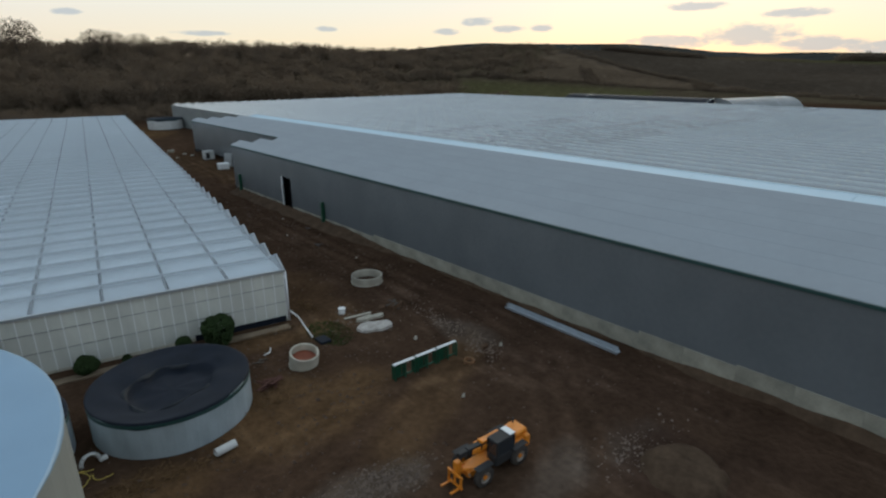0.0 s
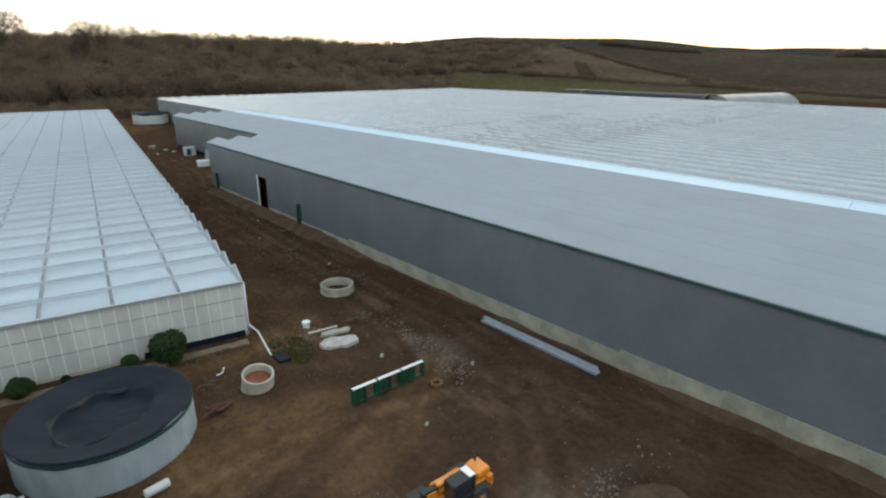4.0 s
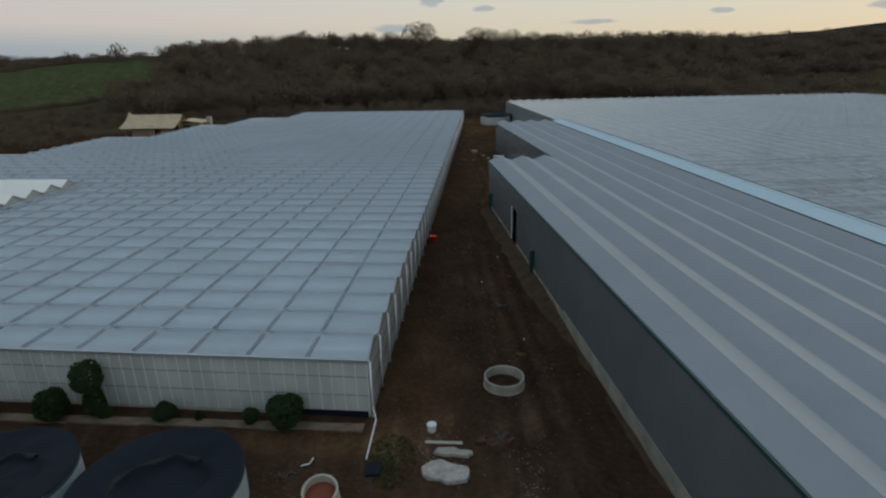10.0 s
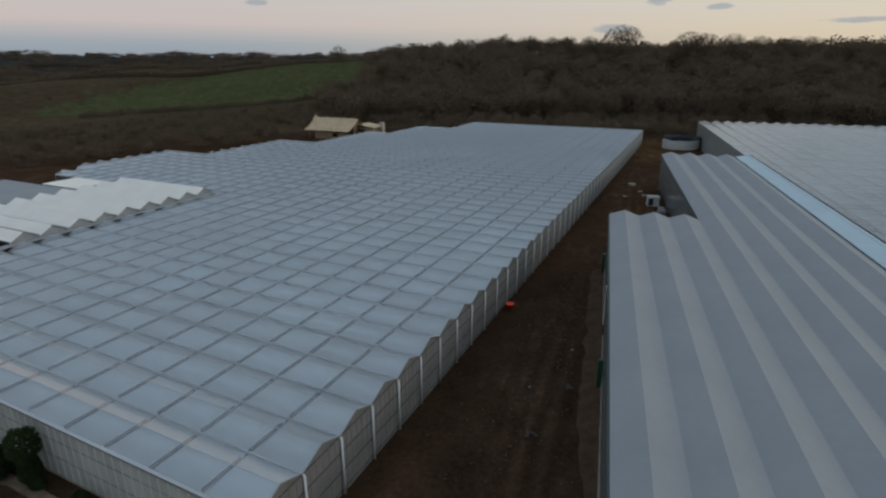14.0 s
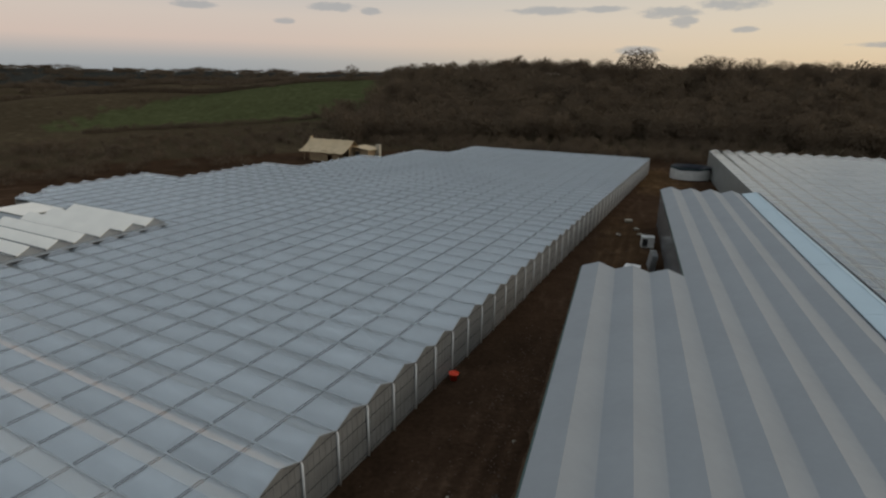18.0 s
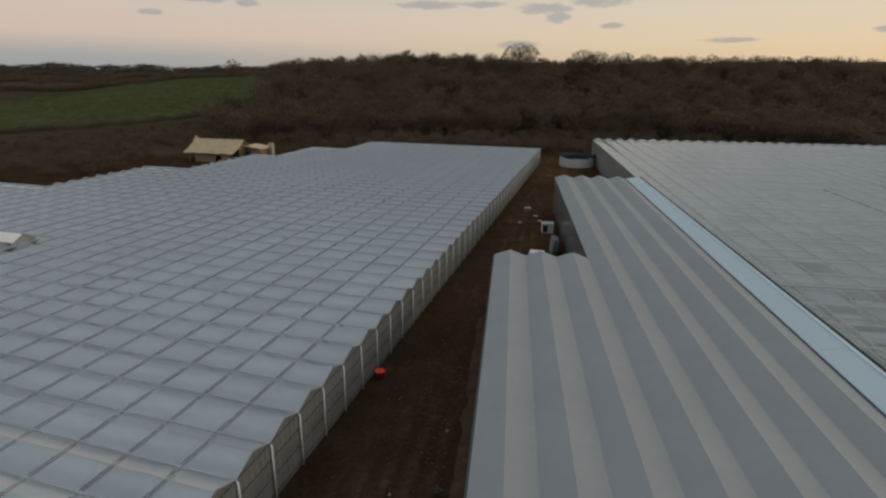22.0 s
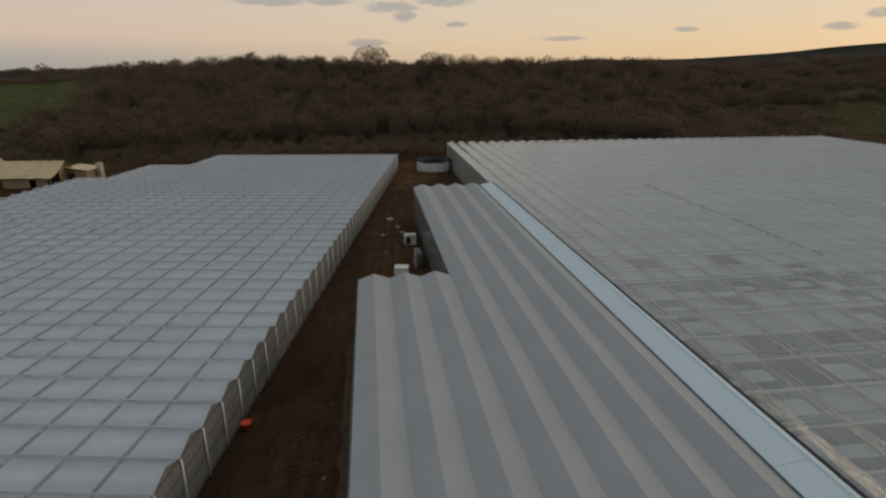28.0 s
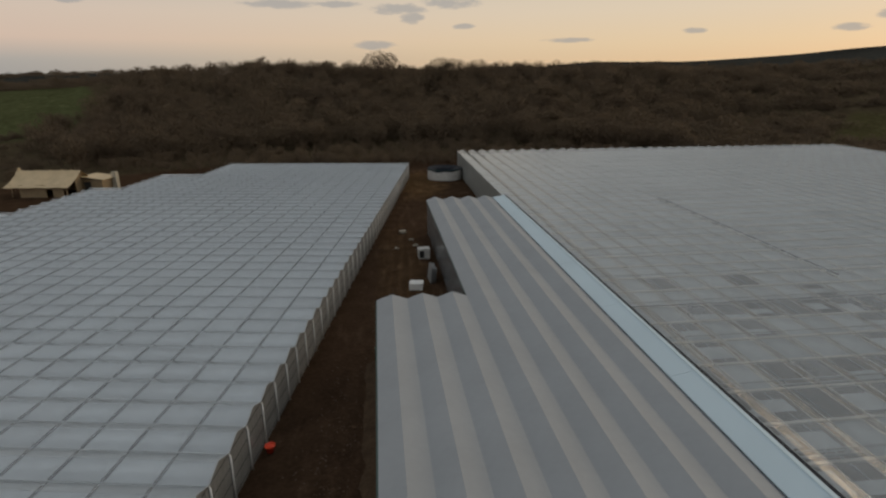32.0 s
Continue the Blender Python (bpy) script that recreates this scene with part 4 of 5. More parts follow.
    for k in range(14):
        x = 5 + 3.2 * k
        part("heating_pipe", mesh_of("heating_pipe", *boxes_arrays([(x, x + 0.12, 15, 66, 0.6, 0.72)]), M_GLASS_FRAME), newg)
    for x, y, sx, sy, sz, m in ((21.3, 43.0, 2.4, 1.0, 1.8, M_RED), (26.6, 42.2, 2.2, 1.4, 1.6, M_GREEN), (14.2, 53.5, 1.8, 0.9, 1.4, M_BLACK), (36.0, 53.0, 2.4, 1.2, 2.0, M_BLACK), (30.5, 40.5, 3.0, 1.2, 1.2, M_BLACK), (17.5, 38.5, 1.6, 1.2, 1.0, M_TIMBER)):
        part("machine", mesh_of("machine", *boxes_arrays([(x, x + sx, y, y + sy, 0.12, sz), (x + 0.2, x + sx * 0.6, y + 0.1, y + sy - 0.1, sz, sz + 0.5)]), m), newg, "machine standing inside the glasshouse")
    floor = material("covered_growing_floor", (0.32, 0.29, 0.26), 0.8, scale=5, vary=0.5, bump=0.1, fine=0.6, tint=(0.24, 0.18, 0.13))
    part("floor", mesh_of("floor", *boxes_arrays([(0, NN * NB, y0, 160, 0.06, 0.12)]), floor), newg, "pale sheeted floor inside the glasshouse")


build_new()


# ---- water tanks ----
# the lip's lighter edge is put into a paler liner colour
M_FOLD = material("paler_liner_fold", (0.017, 0.02, 0.023), 0.7, scale=0.4, vary=0.5, bump=0.2, spec=0.2)


def water_tank(x, y, r, h, sag, label, cover=M_COVER, seg=48, wall=M_TANK, skirt=0.16):
    t = thing("water_tank", pose(x, y, 0), label, "water tank", "water tanks")
    part("wall", lathe(bmesh.new(), [(r, -0.1), (r, h), (r - 0.06, h), (r - 0.06, 0)], seg), wall, t)
    if cover is M_COVER:
        part("rim", lathe(bmesh.new(), [(r, h - 0.3), (r + 0.03, h - 0.28), (r + 0.03, h - 0.1), (r, h - 0.08)], seg), M_TRIM, t, "dark teal rim band")
    bm = bmesh.new()
    ring = [(r + 0.02, h - skirt), (r + 0.03, h + 0.02), (r - 0.05, h + 0.04), (r * 0.93, h - sag * 0.04), (r * 0.8, h - sag * 0.12), (r * 0.66, h - sag * 0.3), (r * 0.58, h - sag * 0.45), (r * 0.53, h - sag * 0.55), (r * 0.5, h - sag * 0.98), (r * 0.4, h - sag), (r * 0.25, h - sag), (r * 0.1, h - sag), (0.01, h - sag)]
    lathe(bm, ring, seg)
    for v in bm.verts:
        a = math.atan2(v.co.y, v.co.x)
        d = math.hypot(v.co.x, v.co.y)
        if d > r:
            v.co.z += 0.2 * math.sin(5 * a + x) * math.sin(2 * a) * (v.co.z < h)
        elif sag > 0:
            q = min(1.0, d / (r * 0.6)) * min(1.0, (r - d) / 0.5)
            v.co.z += q * (0.1 * math.sin(2 * a + x) + 0.05 * math.sin(7 * a + d * 2))
            if r * 0.45 < d < r * 0.7:
                f = 1 + 0.1 * math.sin(2 * a + 0.6) + 0.05 * math.sin(5 * a)
                v.co.x *= f
                v.co.y *= f
    if sag > 0:
        lip = bmesh.new()
        rows = []
        for k in range(seg + 1):
            a = 0.9 + 4.6 * k / seg
            f = 1 + 0.1 * math.sin(2 * a + 0.6) + 0.05 * math.sin(5 * a)
            q = r * 0.545 * f
            w = 0.09 + 0.05 * math.sin(7 * a)
            z = h - sag * 0.5 + 0.1 * math.sin(2 * a + x) + 0.03 * math.sin(9 * a)
            rows.append([lip.verts.new((math.cos(a) * (q + e * w), math.sin(a) * (q + e * w), z + g)) for e, g in ((-1.2, -0.06), (-0.4, 0.05), (0.4, 0.06), (1.3, -0.03))])
        for m, n in zip(rows, rows[1:]):
            for k in range(3):
                lip.faces.new((m[k], m[k + 1], n[k + 1], n[k]))
        part("fold", lip, M_FOLD, t, "paler fold round the sunken middle", smooth=True)
    part("cover", bm, cover, t, "slack black liner cover" if cover is M_COVER else "flat pale blue lid", smooth=True)
    return t


water_tank(-9.5, -6.6, 3.86, 1.95, 0.6, "round galvanised water tank with sagging black cover")
water_tank(-17.8, -5.7, 3.8, 1.95, 0.45, "round galvanised water tank with black cover, beside another")
water_tank(-24.05, -18.6, 9.5, 9.0, -0.25, "tall round tank with pale blue lid", M_DOME, 72, M_TALLTANK)
water_tank(33.9, 158.0, 5.1, 3.2, 1.1, "low white round tank with black cover at the lane's end", wall=M_DIRTY, skirt=0.6)


# ---- woods on the slopes ----
def tree_template(h, spread, seed, quads=90, wide=0.2, tuft=1.0):
    """A bare winter tree: a tapered trunk, limbs and a cloud of small twig tufts with gaps."""
    rnd = random.Random(seed)
    v, f = [], []

    def limb(a, b, r0, r1):
        n = len(v)
        d = (b - a).normalized()
        s = d.orthogonal().normalized()
        t = d.cross(s)
        for p, r in ((a, r0), (b, r1)):
            for k in range(4):
                c = math.cos(k * math.pi / 2) * r
                e = math.sin(k * math.pi / 2) * r
                v.append(p + s * c + t * e)
        for k in range(4):
            f.append((n + k, n + (k + 1) % 4, n + 4 + (k + 1) % 4, n + 4 + k))

    limb(Vector((0, 0, -1)), Vector((0, 0, h * 0.45)), h * 0.014, h * 0.008)
    for k in range(7):
        a = rnd.uniform(0, 6.28)
        z = h * rnd.uniform(0.2, 0.45)
        e = Vector((math.cos(a) * spread * rnd.uniform(0.4, 0.8), math.sin(a) * spread * rnd.uniform(0.4, 0.8), h * rnd.uniform(0.6, 0.95)))
        limb(Vector((0, 0, z)), e, h * 0.006, h * 0.002)
    for _ in range(quads):
        a, u, w = rnd.uniform(0, 6.28), rnd.uniform(-1, 1), rnd.random() ** 0.4
        c = Vector((math.cos(a) * math.sqrt(1 - u * u) * spread * w, math.sin(a) * math.sqrt(1 - u * u) * spread * w, h * (0.62 + 0.37 * u * w)))
        s = h * rnd.uniform(0.05, 0.12) * tuft
        d1 = Vector((rnd.gauss(0, 1), rnd.gauss(0, 1), rnd.gauss(0.9, 1))).normalized()
        d2 = d1.orthogonal().normalized() * wide
        n = len(v)
        v.extend([c - d1 * s - d2 * s * 0.3, c + d2 * s, c + d1 * s, c - d2 * s])
        f.append((n, n + 1, n + 2, n + 3))
    return np.array([tuple(q) for q in v]), np.array([list(q) for q in f])


def build_woods():
    kinds = [tree_template(1.0, s, 10 + k, 190, 0.22, 0.8) for k, s in enumerate((0.36, 0.42, 0.3, 0.5, 0.38))]
    rnd = np.random.default_rng(5)
    vs, fs, n = [], [], 0
    placed = 0
    while placed < 5200:
        b = rnd.uniform(-75, 95)
        top = np.interp(b, (-60, -28, 20, 45, 70), (520, 430, 400, 480, 560))
        r = rnd.uniform(140, top + 25)
        x, y = 20 + r * math.sin(math.radians(b)), 40 + r * math.cos(math.radians(b))
        if b < -27 and r > np.interp(b, (-60, -40, -27), (230, 260, 330)) and rnd.random() > 0.01:
            continue
        if b < -35 and rnd.random() > 0.7:
            continue
        if b > 46 and 258 < r < 332 and rnd.random() > 0.03:
            continue
        if b > 53 and r > 225 and rnd.random() > np.interp(b, (53, 57, 60), (0.8, 0.12, 0.0)):
            continue
        u, v = x * 0.1426 + y * 0.9898, -x * 0.9898 + y * 0.1426
        if (-8 < v < 102 and u < 172) or (y < 178 and 10 < x < 175) or (abs(x - 32) < 9 and y < 175) or y < 30:
            continue
        if -95 < x < -50 and 130 < y < 180:
            continue
        if 165 < x < 300 and 20 < y < 140:
            continue
        s = rnd.uniform(1.6, 3.6) if b < -36 else (5 + 10 * rnd.random() ** 1.6) * np.interp(b, (34, 46), (1, 0.8)) if r > 190 else rnd.uniform(2.5, 6)
        tv, tf = kinds[rnd.integers(len(kinds))]
        a = rnd.uniform(0, 6.28)
        ca, sa = math.cos(a), math.sin(a)
        w = s * rnd.uniform(0.85, 1.3) * (1.7 if b < -36 else float(np.interp(b, (30, 42), (1.0, 1.5))))
        p = np.column_stack([(tv[:, 0] * ca - tv[:, 1] * sa) * w + x, (tv[:, 0] * sa + tv[:, 1] * ca) * w + y, tv[:, 2] * s - s * float(np.interp(b, (30, 42), (0.1, 0.5))) + float(height(x, y))])
        vs.append(p)
        fs.append(tf + n)
        n += len(tv)
        placed += 1
    # hedgerows and ridge copses between the eastern fields
    lines = [((47, 338), (76, 334)), ((76, 334), (95, 322)), ((60, 395), (62, 338)), ((61, 385), (63, 340)), ((73, 352), (76, 330)), ((77, 345), (80, 330)), ((61, 500), (71, 520)), ((61, 508), (70, 527)), ((82, 540), (95, 560)), ((58, 455), (75, 352)), ((-30, 420), (-40, 445)), ((-33, 290), (-60, 268)), ((-60, 900), (-25, 860)), ((-55, 1150), (-28, 1100)), ((-62, 650), (-36, 620))]
    for (b0, r0), (b1, r1) in lines:
        n_h = int(math.radians(abs(b1 - b0)) * 0.5 * (r0 + r1) / 1.7 + abs(r1 - r0) / 1.7)
        for k in range(n_h):
            q = (k + rnd.uniform(-0.4, 0.4)) / n_h
            b, r = math.radians(b0 + (b1 - b0) * q), r0 + (r1 - r0) * q + rnd.uniform(-3, 3)
            x, y = 20 + r * math.sin(b), 40 + r * math.cos(b)
            s = rnd.uniform(2.0, 5.0) * (2.1 if r > 460 else 1.0)
            tv, tf = kinds[rnd.integers(len(kinds))]
            w = s * rnd.uniform(1.2, 2.4)
            vs.append(np.column_stack([tv[:, 0] * w + x, tv[:, 1] * w + y, tv[:, 2] * s * 1.5 - s * 0.8 + float(height(x, y))]))
            fs.append(tf + n)
            n += len(tv)
    for _ in range(900):
        b, r = math.radians(rnd.uniform(-72, -20)), rnd.uniform(750, 2300)
        x, y = 20 + r * math.sin(b), 40 + r * math.cos(b)
        s = rnd.uniform(7, 13)
        tv, tf = kinds[rnd.integers(len(kinds))]
        w = s * rnd.uniform(1.5, 4.0)
        vs.append(np.column_stack([tv[:, 0] * w + x, tv[:, 1] * w + y, tv[:, 2] * s - s * 0.3 + float(height(x, y))]))
        fs.append(tf + n)
        n += len(tv)
    verts, faces = np.concatenate(vs), np.concatenate(fs)
    me = bpy.data.meshes.new("woodland")
    me.vertices.add(len(verts))
    me.vertices.foreach_set("co", verts.astype(np.float32).ravel())
    me.loops.add(faces.size)
    me.loops.foreach_set("vertex_index", faces.astype(np.int32).ravel())
    me.polygons.add(len(faces))
    me.polygons.foreach_set("loop_start", np.arange(0, faces.size, 4, dtype=np.int32))
    me.polygons.foreach_set("loop_total", np.full(len(faces), 4, dtype=np.int32))
    me.materials.append(M_TWIG)
    me.update(calc_edges=True)
    ob = new("woodland", me)
    tagged(ob, "dark leafless winter woodland covering the hillside", "woods", kind="stuff")


build_woods()


# ---- yard ----
def leafy(bm, c, r, h, n, seed, leaf=0.07):
    """A rounded crown of many small leaves with an uneven outline."""
    rnd = random.Random(seed)
    for _ in range(n):
        a, u, w = rnd.uniform(0, 6.28), rnd.uniform(-1, 1), 0.6 + 0.4 * rnd.random() ** 0.5
        w *= 1 + 0.07 * math.sin(3 * a + seed) + 0.06 * math.sin(5 * u + seed)
        s = math.sqrt(1 - u * u)
        p = Vector((c[0] + math.cos(a) * s * r * w, c[1] + math.sin(a) * s * r * w, c[2] + u * h * w))
        d1 = Vector((rnd.gauss(0, 1), rnd.gauss(0, 1), rnd.gauss(0, 1))).normalized() * leaf
        d2 = d1.orthogonal() * 0.6
        bm.faces.new([bm.verts.new(p - d1), bm.verts.new(p + d2), bm.verts.new(p + d1), bm.verts.new(p - d2)])
    return bm


def bush(x, y, r, h, seed, label, tall=False):
    t = thing("bush", pose(x, y, 0), label, "bush", "bushes along the wall")
    part("stem", cyl(bmesh.new(), (0, 0, -0.1), (0, 0, h * 0.5), 0.07, 6, 0.04), M_BARK, t)
    bm = bmesh.new()
    if tall:
        leafy(bm, (0, 0, h * 0.28), r * 0.7, h * 0.28, 1900, seed)
        leafy(bm, (-0.15, 0, h * 0.74), r, h * 0.28, 2600, seed + 1)
    else:
        leafy(bm, (0, 0, h * 0.5), r, h * 0.52, int(900 + 3000 * r), seed)
    part("crown", bm, M_BUSH, t)


for k, (x, y, r, h, tall) in enumerate(((-4.95, -0.35, 1.05, 2.0, False), (-7.1, 0.1, 0.45, 1.0, False), (-10.3, 0.7, 0.25, 0.6, False), (-12.4, 0.95, 0.65, 1.15, False), (-16.1, 1.5, 0.4, 0.8, False), (-16.7, 1.7, 0.9, 3.7, True), (-19.3, 1.75, 0.95, 1.9, False), (-23.3, 2.2, 0.5, 1.1, False), (-27.3, 2.6, 1.2, 2.1, False))):
    bush(x, y, r, h, 31 + 7 * k, "tall two-lobed dark evergreen at the glasshouse wall" if tall else "rounded dark evergreen bush at the glasshouse wall" if r > 0.6 else "small dark shrub at the glasshouse wall", tall)


def concrete_ring(x, y, r, h, label, tilt=0.0):
    t = thing("concrete_ring", pose(x, y, -0.05, tilt, 0, 0), label, "concrete ring", "concrete rings")
    w = 0.11
    bm = lathe(bmesh.new(), [(r - w, 0), (r - w, h - 0.02), (r - w + 0.02, h), (r - 0.02, h), (r, h - 0.02), (r, 0.0)], 40)
    part("wall", bm, M_CONC, t, smooth=False)
    part("joint_lip", lathe(bmesh.new(), [(r, 0.02), (r + 0.035, 0.03), (r + 0.035, 0.1), (r, 0.12)], 40), M_CONC, t)
    return t


concrete_ring(8.6, 2.65, 1.32, 0.7, "wide grey precast concrete ring on bare soil")
r2 = concrete_ring(-2.05, -6.55, 0.88, 1.0, "narrow pale concrete ring with reddish soil inside", 13)
part("soil_fill", lathe(bmesh.new(), [(0.78, 0.5), (0.5, 0.58), (0.01, 0.62)], 20), material("red_soil", (0.2, 0.06, 0.03), 0.9, scale=0.4, vary=0.3), r2, "reddish soil")

cap = thing("manhole_cover", pose(3.6, -1.6, -0.2), "small white round capped pipe standing in soil", "pipe cap")
part("pipe", lathe(bmesh.new(), [(0.25, -0.1), (0.25, 0.55), (0.23, 0.58)], 24), M_WHITE, cap)
part("lid", lathe(bmesh.new(), [(0.28, 0.5), (0.28, 0.6), (0.24, 0.63), (0.01, 0.65)], 24), M_WHITE, cap)


def slab(name, x, y, sx, sy, sz, turn, label, seed, mat):
    """A broken slab with a ragged outline."""
    rnd = random.Random(seed)
    t = tagged(new(name), label, "rubble")
    bm = bmesh.new()
    n = 17
    lo, hi = [], []
    for k in range(n):
        a = 2 * math.pi * k / n
        f = rnd.uniform(0.68, 1.12)
        lo.append(bm.verts.new((math.cos(a) * sx * f, math.sin(a) * sy * f, -0.05)))
        hi.append(bm.verts.new((math.cos(a) * sx * f * 0.95, math.sin(a) * sy * f * 0.95, sz * rnd.uniform(0.7, 1.1))))
    mid = bm.verts.new((rnd.gauss(0, 0.15), rnd.gauss(0, 0.1), sz * 0.6))
    for k in range(n):
        bm.faces.new((hi[k], hi[(k + 1) % n], mid))
    for k in range(n):
        bm.faces.new((lo[k], lo[(k + 1) % n], hi[(k + 1) % n], hi[k]))
    t.matrix_world = pose(x, y, 0, 0, 0, turn)
    part("slab", bm, mat, t)
    return t


slab("broken_slab", 4.2, -5.2, 1.5, 0.8, 0.2, -12, "broken pale concrete slab lying on soil", 3, material("pale_broken_concrete", (0.36, 0.33, 0.29), 0.9, scale=0.35, vary=0.5, bump=0.9, fine=9))
slab("broken_slab", 4.6, -3.75, 1.2, 0.32, 0.2, -15, "dark broken slab edge behind a paler one", 5, M_CONC)
for k, (x, y, s) in enumerate(((7.2, -3.4, 0.7), (6.3, -2.9, 0.45), (9.4, 13.0, 0.25), (12.3, 36, 0.3), (10.4, 6.0, 0.5), (7.9, -12.4, 0.35))):
    slab("earth_lump", x, y, s, s * 0.6, s * 0.5, 40 * k, "dark lump of dug earth on the yard", 20 + k, M_SOIL)

pl = thing("board", pose(4.2, -2.85, 0.06, 0, 0, -8), "weathered grey board lying on soil", "board")
part("plank", box(bmesh.new(), (0, 0, 0), (2.1, 0.22, 0.06), bevel=0.01), M_CONC, pl)

# drain from the corner downpipe
dr = thing("drain_pipe", pose(0, 0, 0), "white drain pipe sloping from the wall corner to a dark gully", "pipe")
part("pipe", cyl(bmesh.new(), (0.38, -1.0, 0.5), (-0.05, -3.9, 0.12), 0.05, 10), M_WHITE, dr, smooth=True)
part("bend", cyl(bmesh.new(), (0.16, -0.05, 0.75), (0.38, -1.0, 0.5), 0.05, 10), M_WHITE, dr, smooth=True)
part("gully", box(bmesh.new(), (0.35, -4.6, 0.05), (0.75, 1.0, 0.2), bevel=0.03), M_COVER, dr, "dark gully box")

# trodden kerb strip along the front of the old glasshouse
kb = new("kerb", mesh_of("kerb", *boxes_arrays([(-1.55 + 0.04 * (k % 3), -0.8 - 0.03 * (k % 2), 0.2 + 1.5 * k, 1.69 + 1.5 * k, -0.1, 0.1 + 0.012 * (k % 4)) for k in range(28)]), material("soiled_kerb_concrete", (0.17, 0.13, 0.088), 0.9, scale=0.8, vary=0.45, bump=0.4, spec=0.1)))
kb.matrix_world = pose(0, 0, 0, 0, 0, 90 - OLD_TURN)
tagged(kb, "soil-stained concrete kerb along the glasshouse front", "kerb", kind="structure")

# long steel gutter lengths stacked along the new wall
for k, (dx, w) in enumerate(((0.0, 0.4), (0.38, 0.24))):
    st = thing("steel_gutter", pose(13.62 + dx, -13.9 + 0.3 * k, 0.02, 0, 0, 0.4), "long galvanised steel gutter length lying on soil", "gutter", "steel lengths on the ground")
    for j in range(3):
        bm = bmesh.new()
        y0, y1 = -4.75 + 3.2 * j, -1.6 + 3.2 * j
        box(bm, (0, (y0 + y1) / 2, 0.05), (w, y1 - y0, 0.08))
        box(bm, (-w / 2, (y0 + y1) / 2, 0.12), (0.03, y1 - y0, 0.13))
        box(bm, (w / 2, (y0 + y1) / 2, 0.12), (0.03, y1 - y0, 0.13))
        part("length", bm, material("galvanised_steel", (0.38, 0.41, 0.44), 0.4, 0.5, scale=0.7, vary=0.2) if j + k == 0 else bpy.data.materials["galvanised_steel"], st)

# green steel rack with white top boards
rk = thing("steel_rack", look((3.45, -11.8, 0), (3.45, -11.8, -1)) @ pose(0, 0, 0, 0, 0, -1.5), "dark green steel rack with white top boards on soil", "rack")
for k in range(3):
    x0 = -2.4 + 1.62 * k
    part("top_board", box(bmesh.new(), (x0 + 0.76, 0, 0.97), (1.5, 0.2, 0.06), bevel=0.01), M_WHITE, rk, "white top board")
    for x in (x0 + 0.05, x0 + 0.76, x0 + 1.47):
        for y in (-0.13, 0.13):
            part("post", box(bmesh.new(), (x, y, 0.45), (0.1, 0.1, 0.98)), M_GREEN, rk)
    part("back_panel", box(bmesh.new(), (x0 + 0.35, 0.12, 0.5), (0.55, 0.05, 0.8)), M_GREEN, rk)
    part("rail", box(bmesh.new(), (x0 + 0.76, -0.16, 0.22), (1.42, 0.06, 0.08)), M_GREEN, rk)

og = thing("hose_coil", pose(5.75, -13.2, 0.02), "orange coiled hose lying on soil", "hose")
bm = bmesh.new()
for k in range(3):
    prof = [(0.3 + 0.05 * math.cos(a), 0.05 + 0.07 * k + 0.05 * math.sin(a)) for a in np.linspace(0, 2 * math.pi, 7)]
    lathe(bm, prof, 20)
part("coil", bm, material("faded_orange_hose", (0.17, 0.08, 0.025), 0.6, scale=0.4, vary=0.3), og)

# pipes by the tanks
pp = thing("pipe_length", pose(-8.7, -11.65, 0.22, 0, 0, 8), "short pale plastic pipe length on soil", "pipe")
bm = bmesh.new()
cyl(bm, (-0.5, 0, 0), (0.5, 0, 0), 0.2, 18, caps=False)
cyl(bm, (-0.5, 0, 0), (0.5, 0, 0), 0.17, 18, caps=False)
part("tube", bm, M_DIRTY, pp, smooth=True)
pv = thing("pipe_valve", pose(-13.75, -8.55, 0), "dull white curved pipe valve at the tank's foot", "valve")
pv.matrix_world = pv.matrix_world @ Matrix.Diagonal((0.8, 0.8, 0.72, 1))
bm = bmesh.new()
prev = Vector((-0.5, 0, 0.1))
for k in range(1, 9):
    a = math.pi * k / 8
    nxt = Vector((-0.5 * math.cos(a), 0.15 * k / 8, 0.1 + 0.7 * math.sin(a)))
    cyl(bm, prev, nxt, 0.11, 10)
    prev = nxt
part("bend", bm, M_DIRTY, pv, smooth=True)
part("flange", cyl(bmesh.new(), (0.42, 0.15, 0.1), (0.85, 0.2, 0.12), 0.17, 14), M_DIRTY, pv)

yb = thing("hose_tangle", pose(-13.9, -9.25, 0.03), "loose tangle of yellow hose on the soil", "hose")
yr = random.Random(6)
for k in range(4):
    bm = bmesh.new()
    a, prev = yr.uniform(0, 6.28), Vector((yr.gauss(0, 0.15), yr.gauss(0, 0.15), 0.03 + 0.03 * k))
    for _ in range(7):
        a += yr.uniform(-0.9, 0.9)
        nxt = prev + Vector((math.cos(a) * 0.16, math.sin(a) * 0.16, yr.uniform(-0.01, 0.02)))
        cyl(bm, prev, nxt, 0.025, 6)
        prev = nxt
    part("hose_loop", bm, M_HOSE, yb)

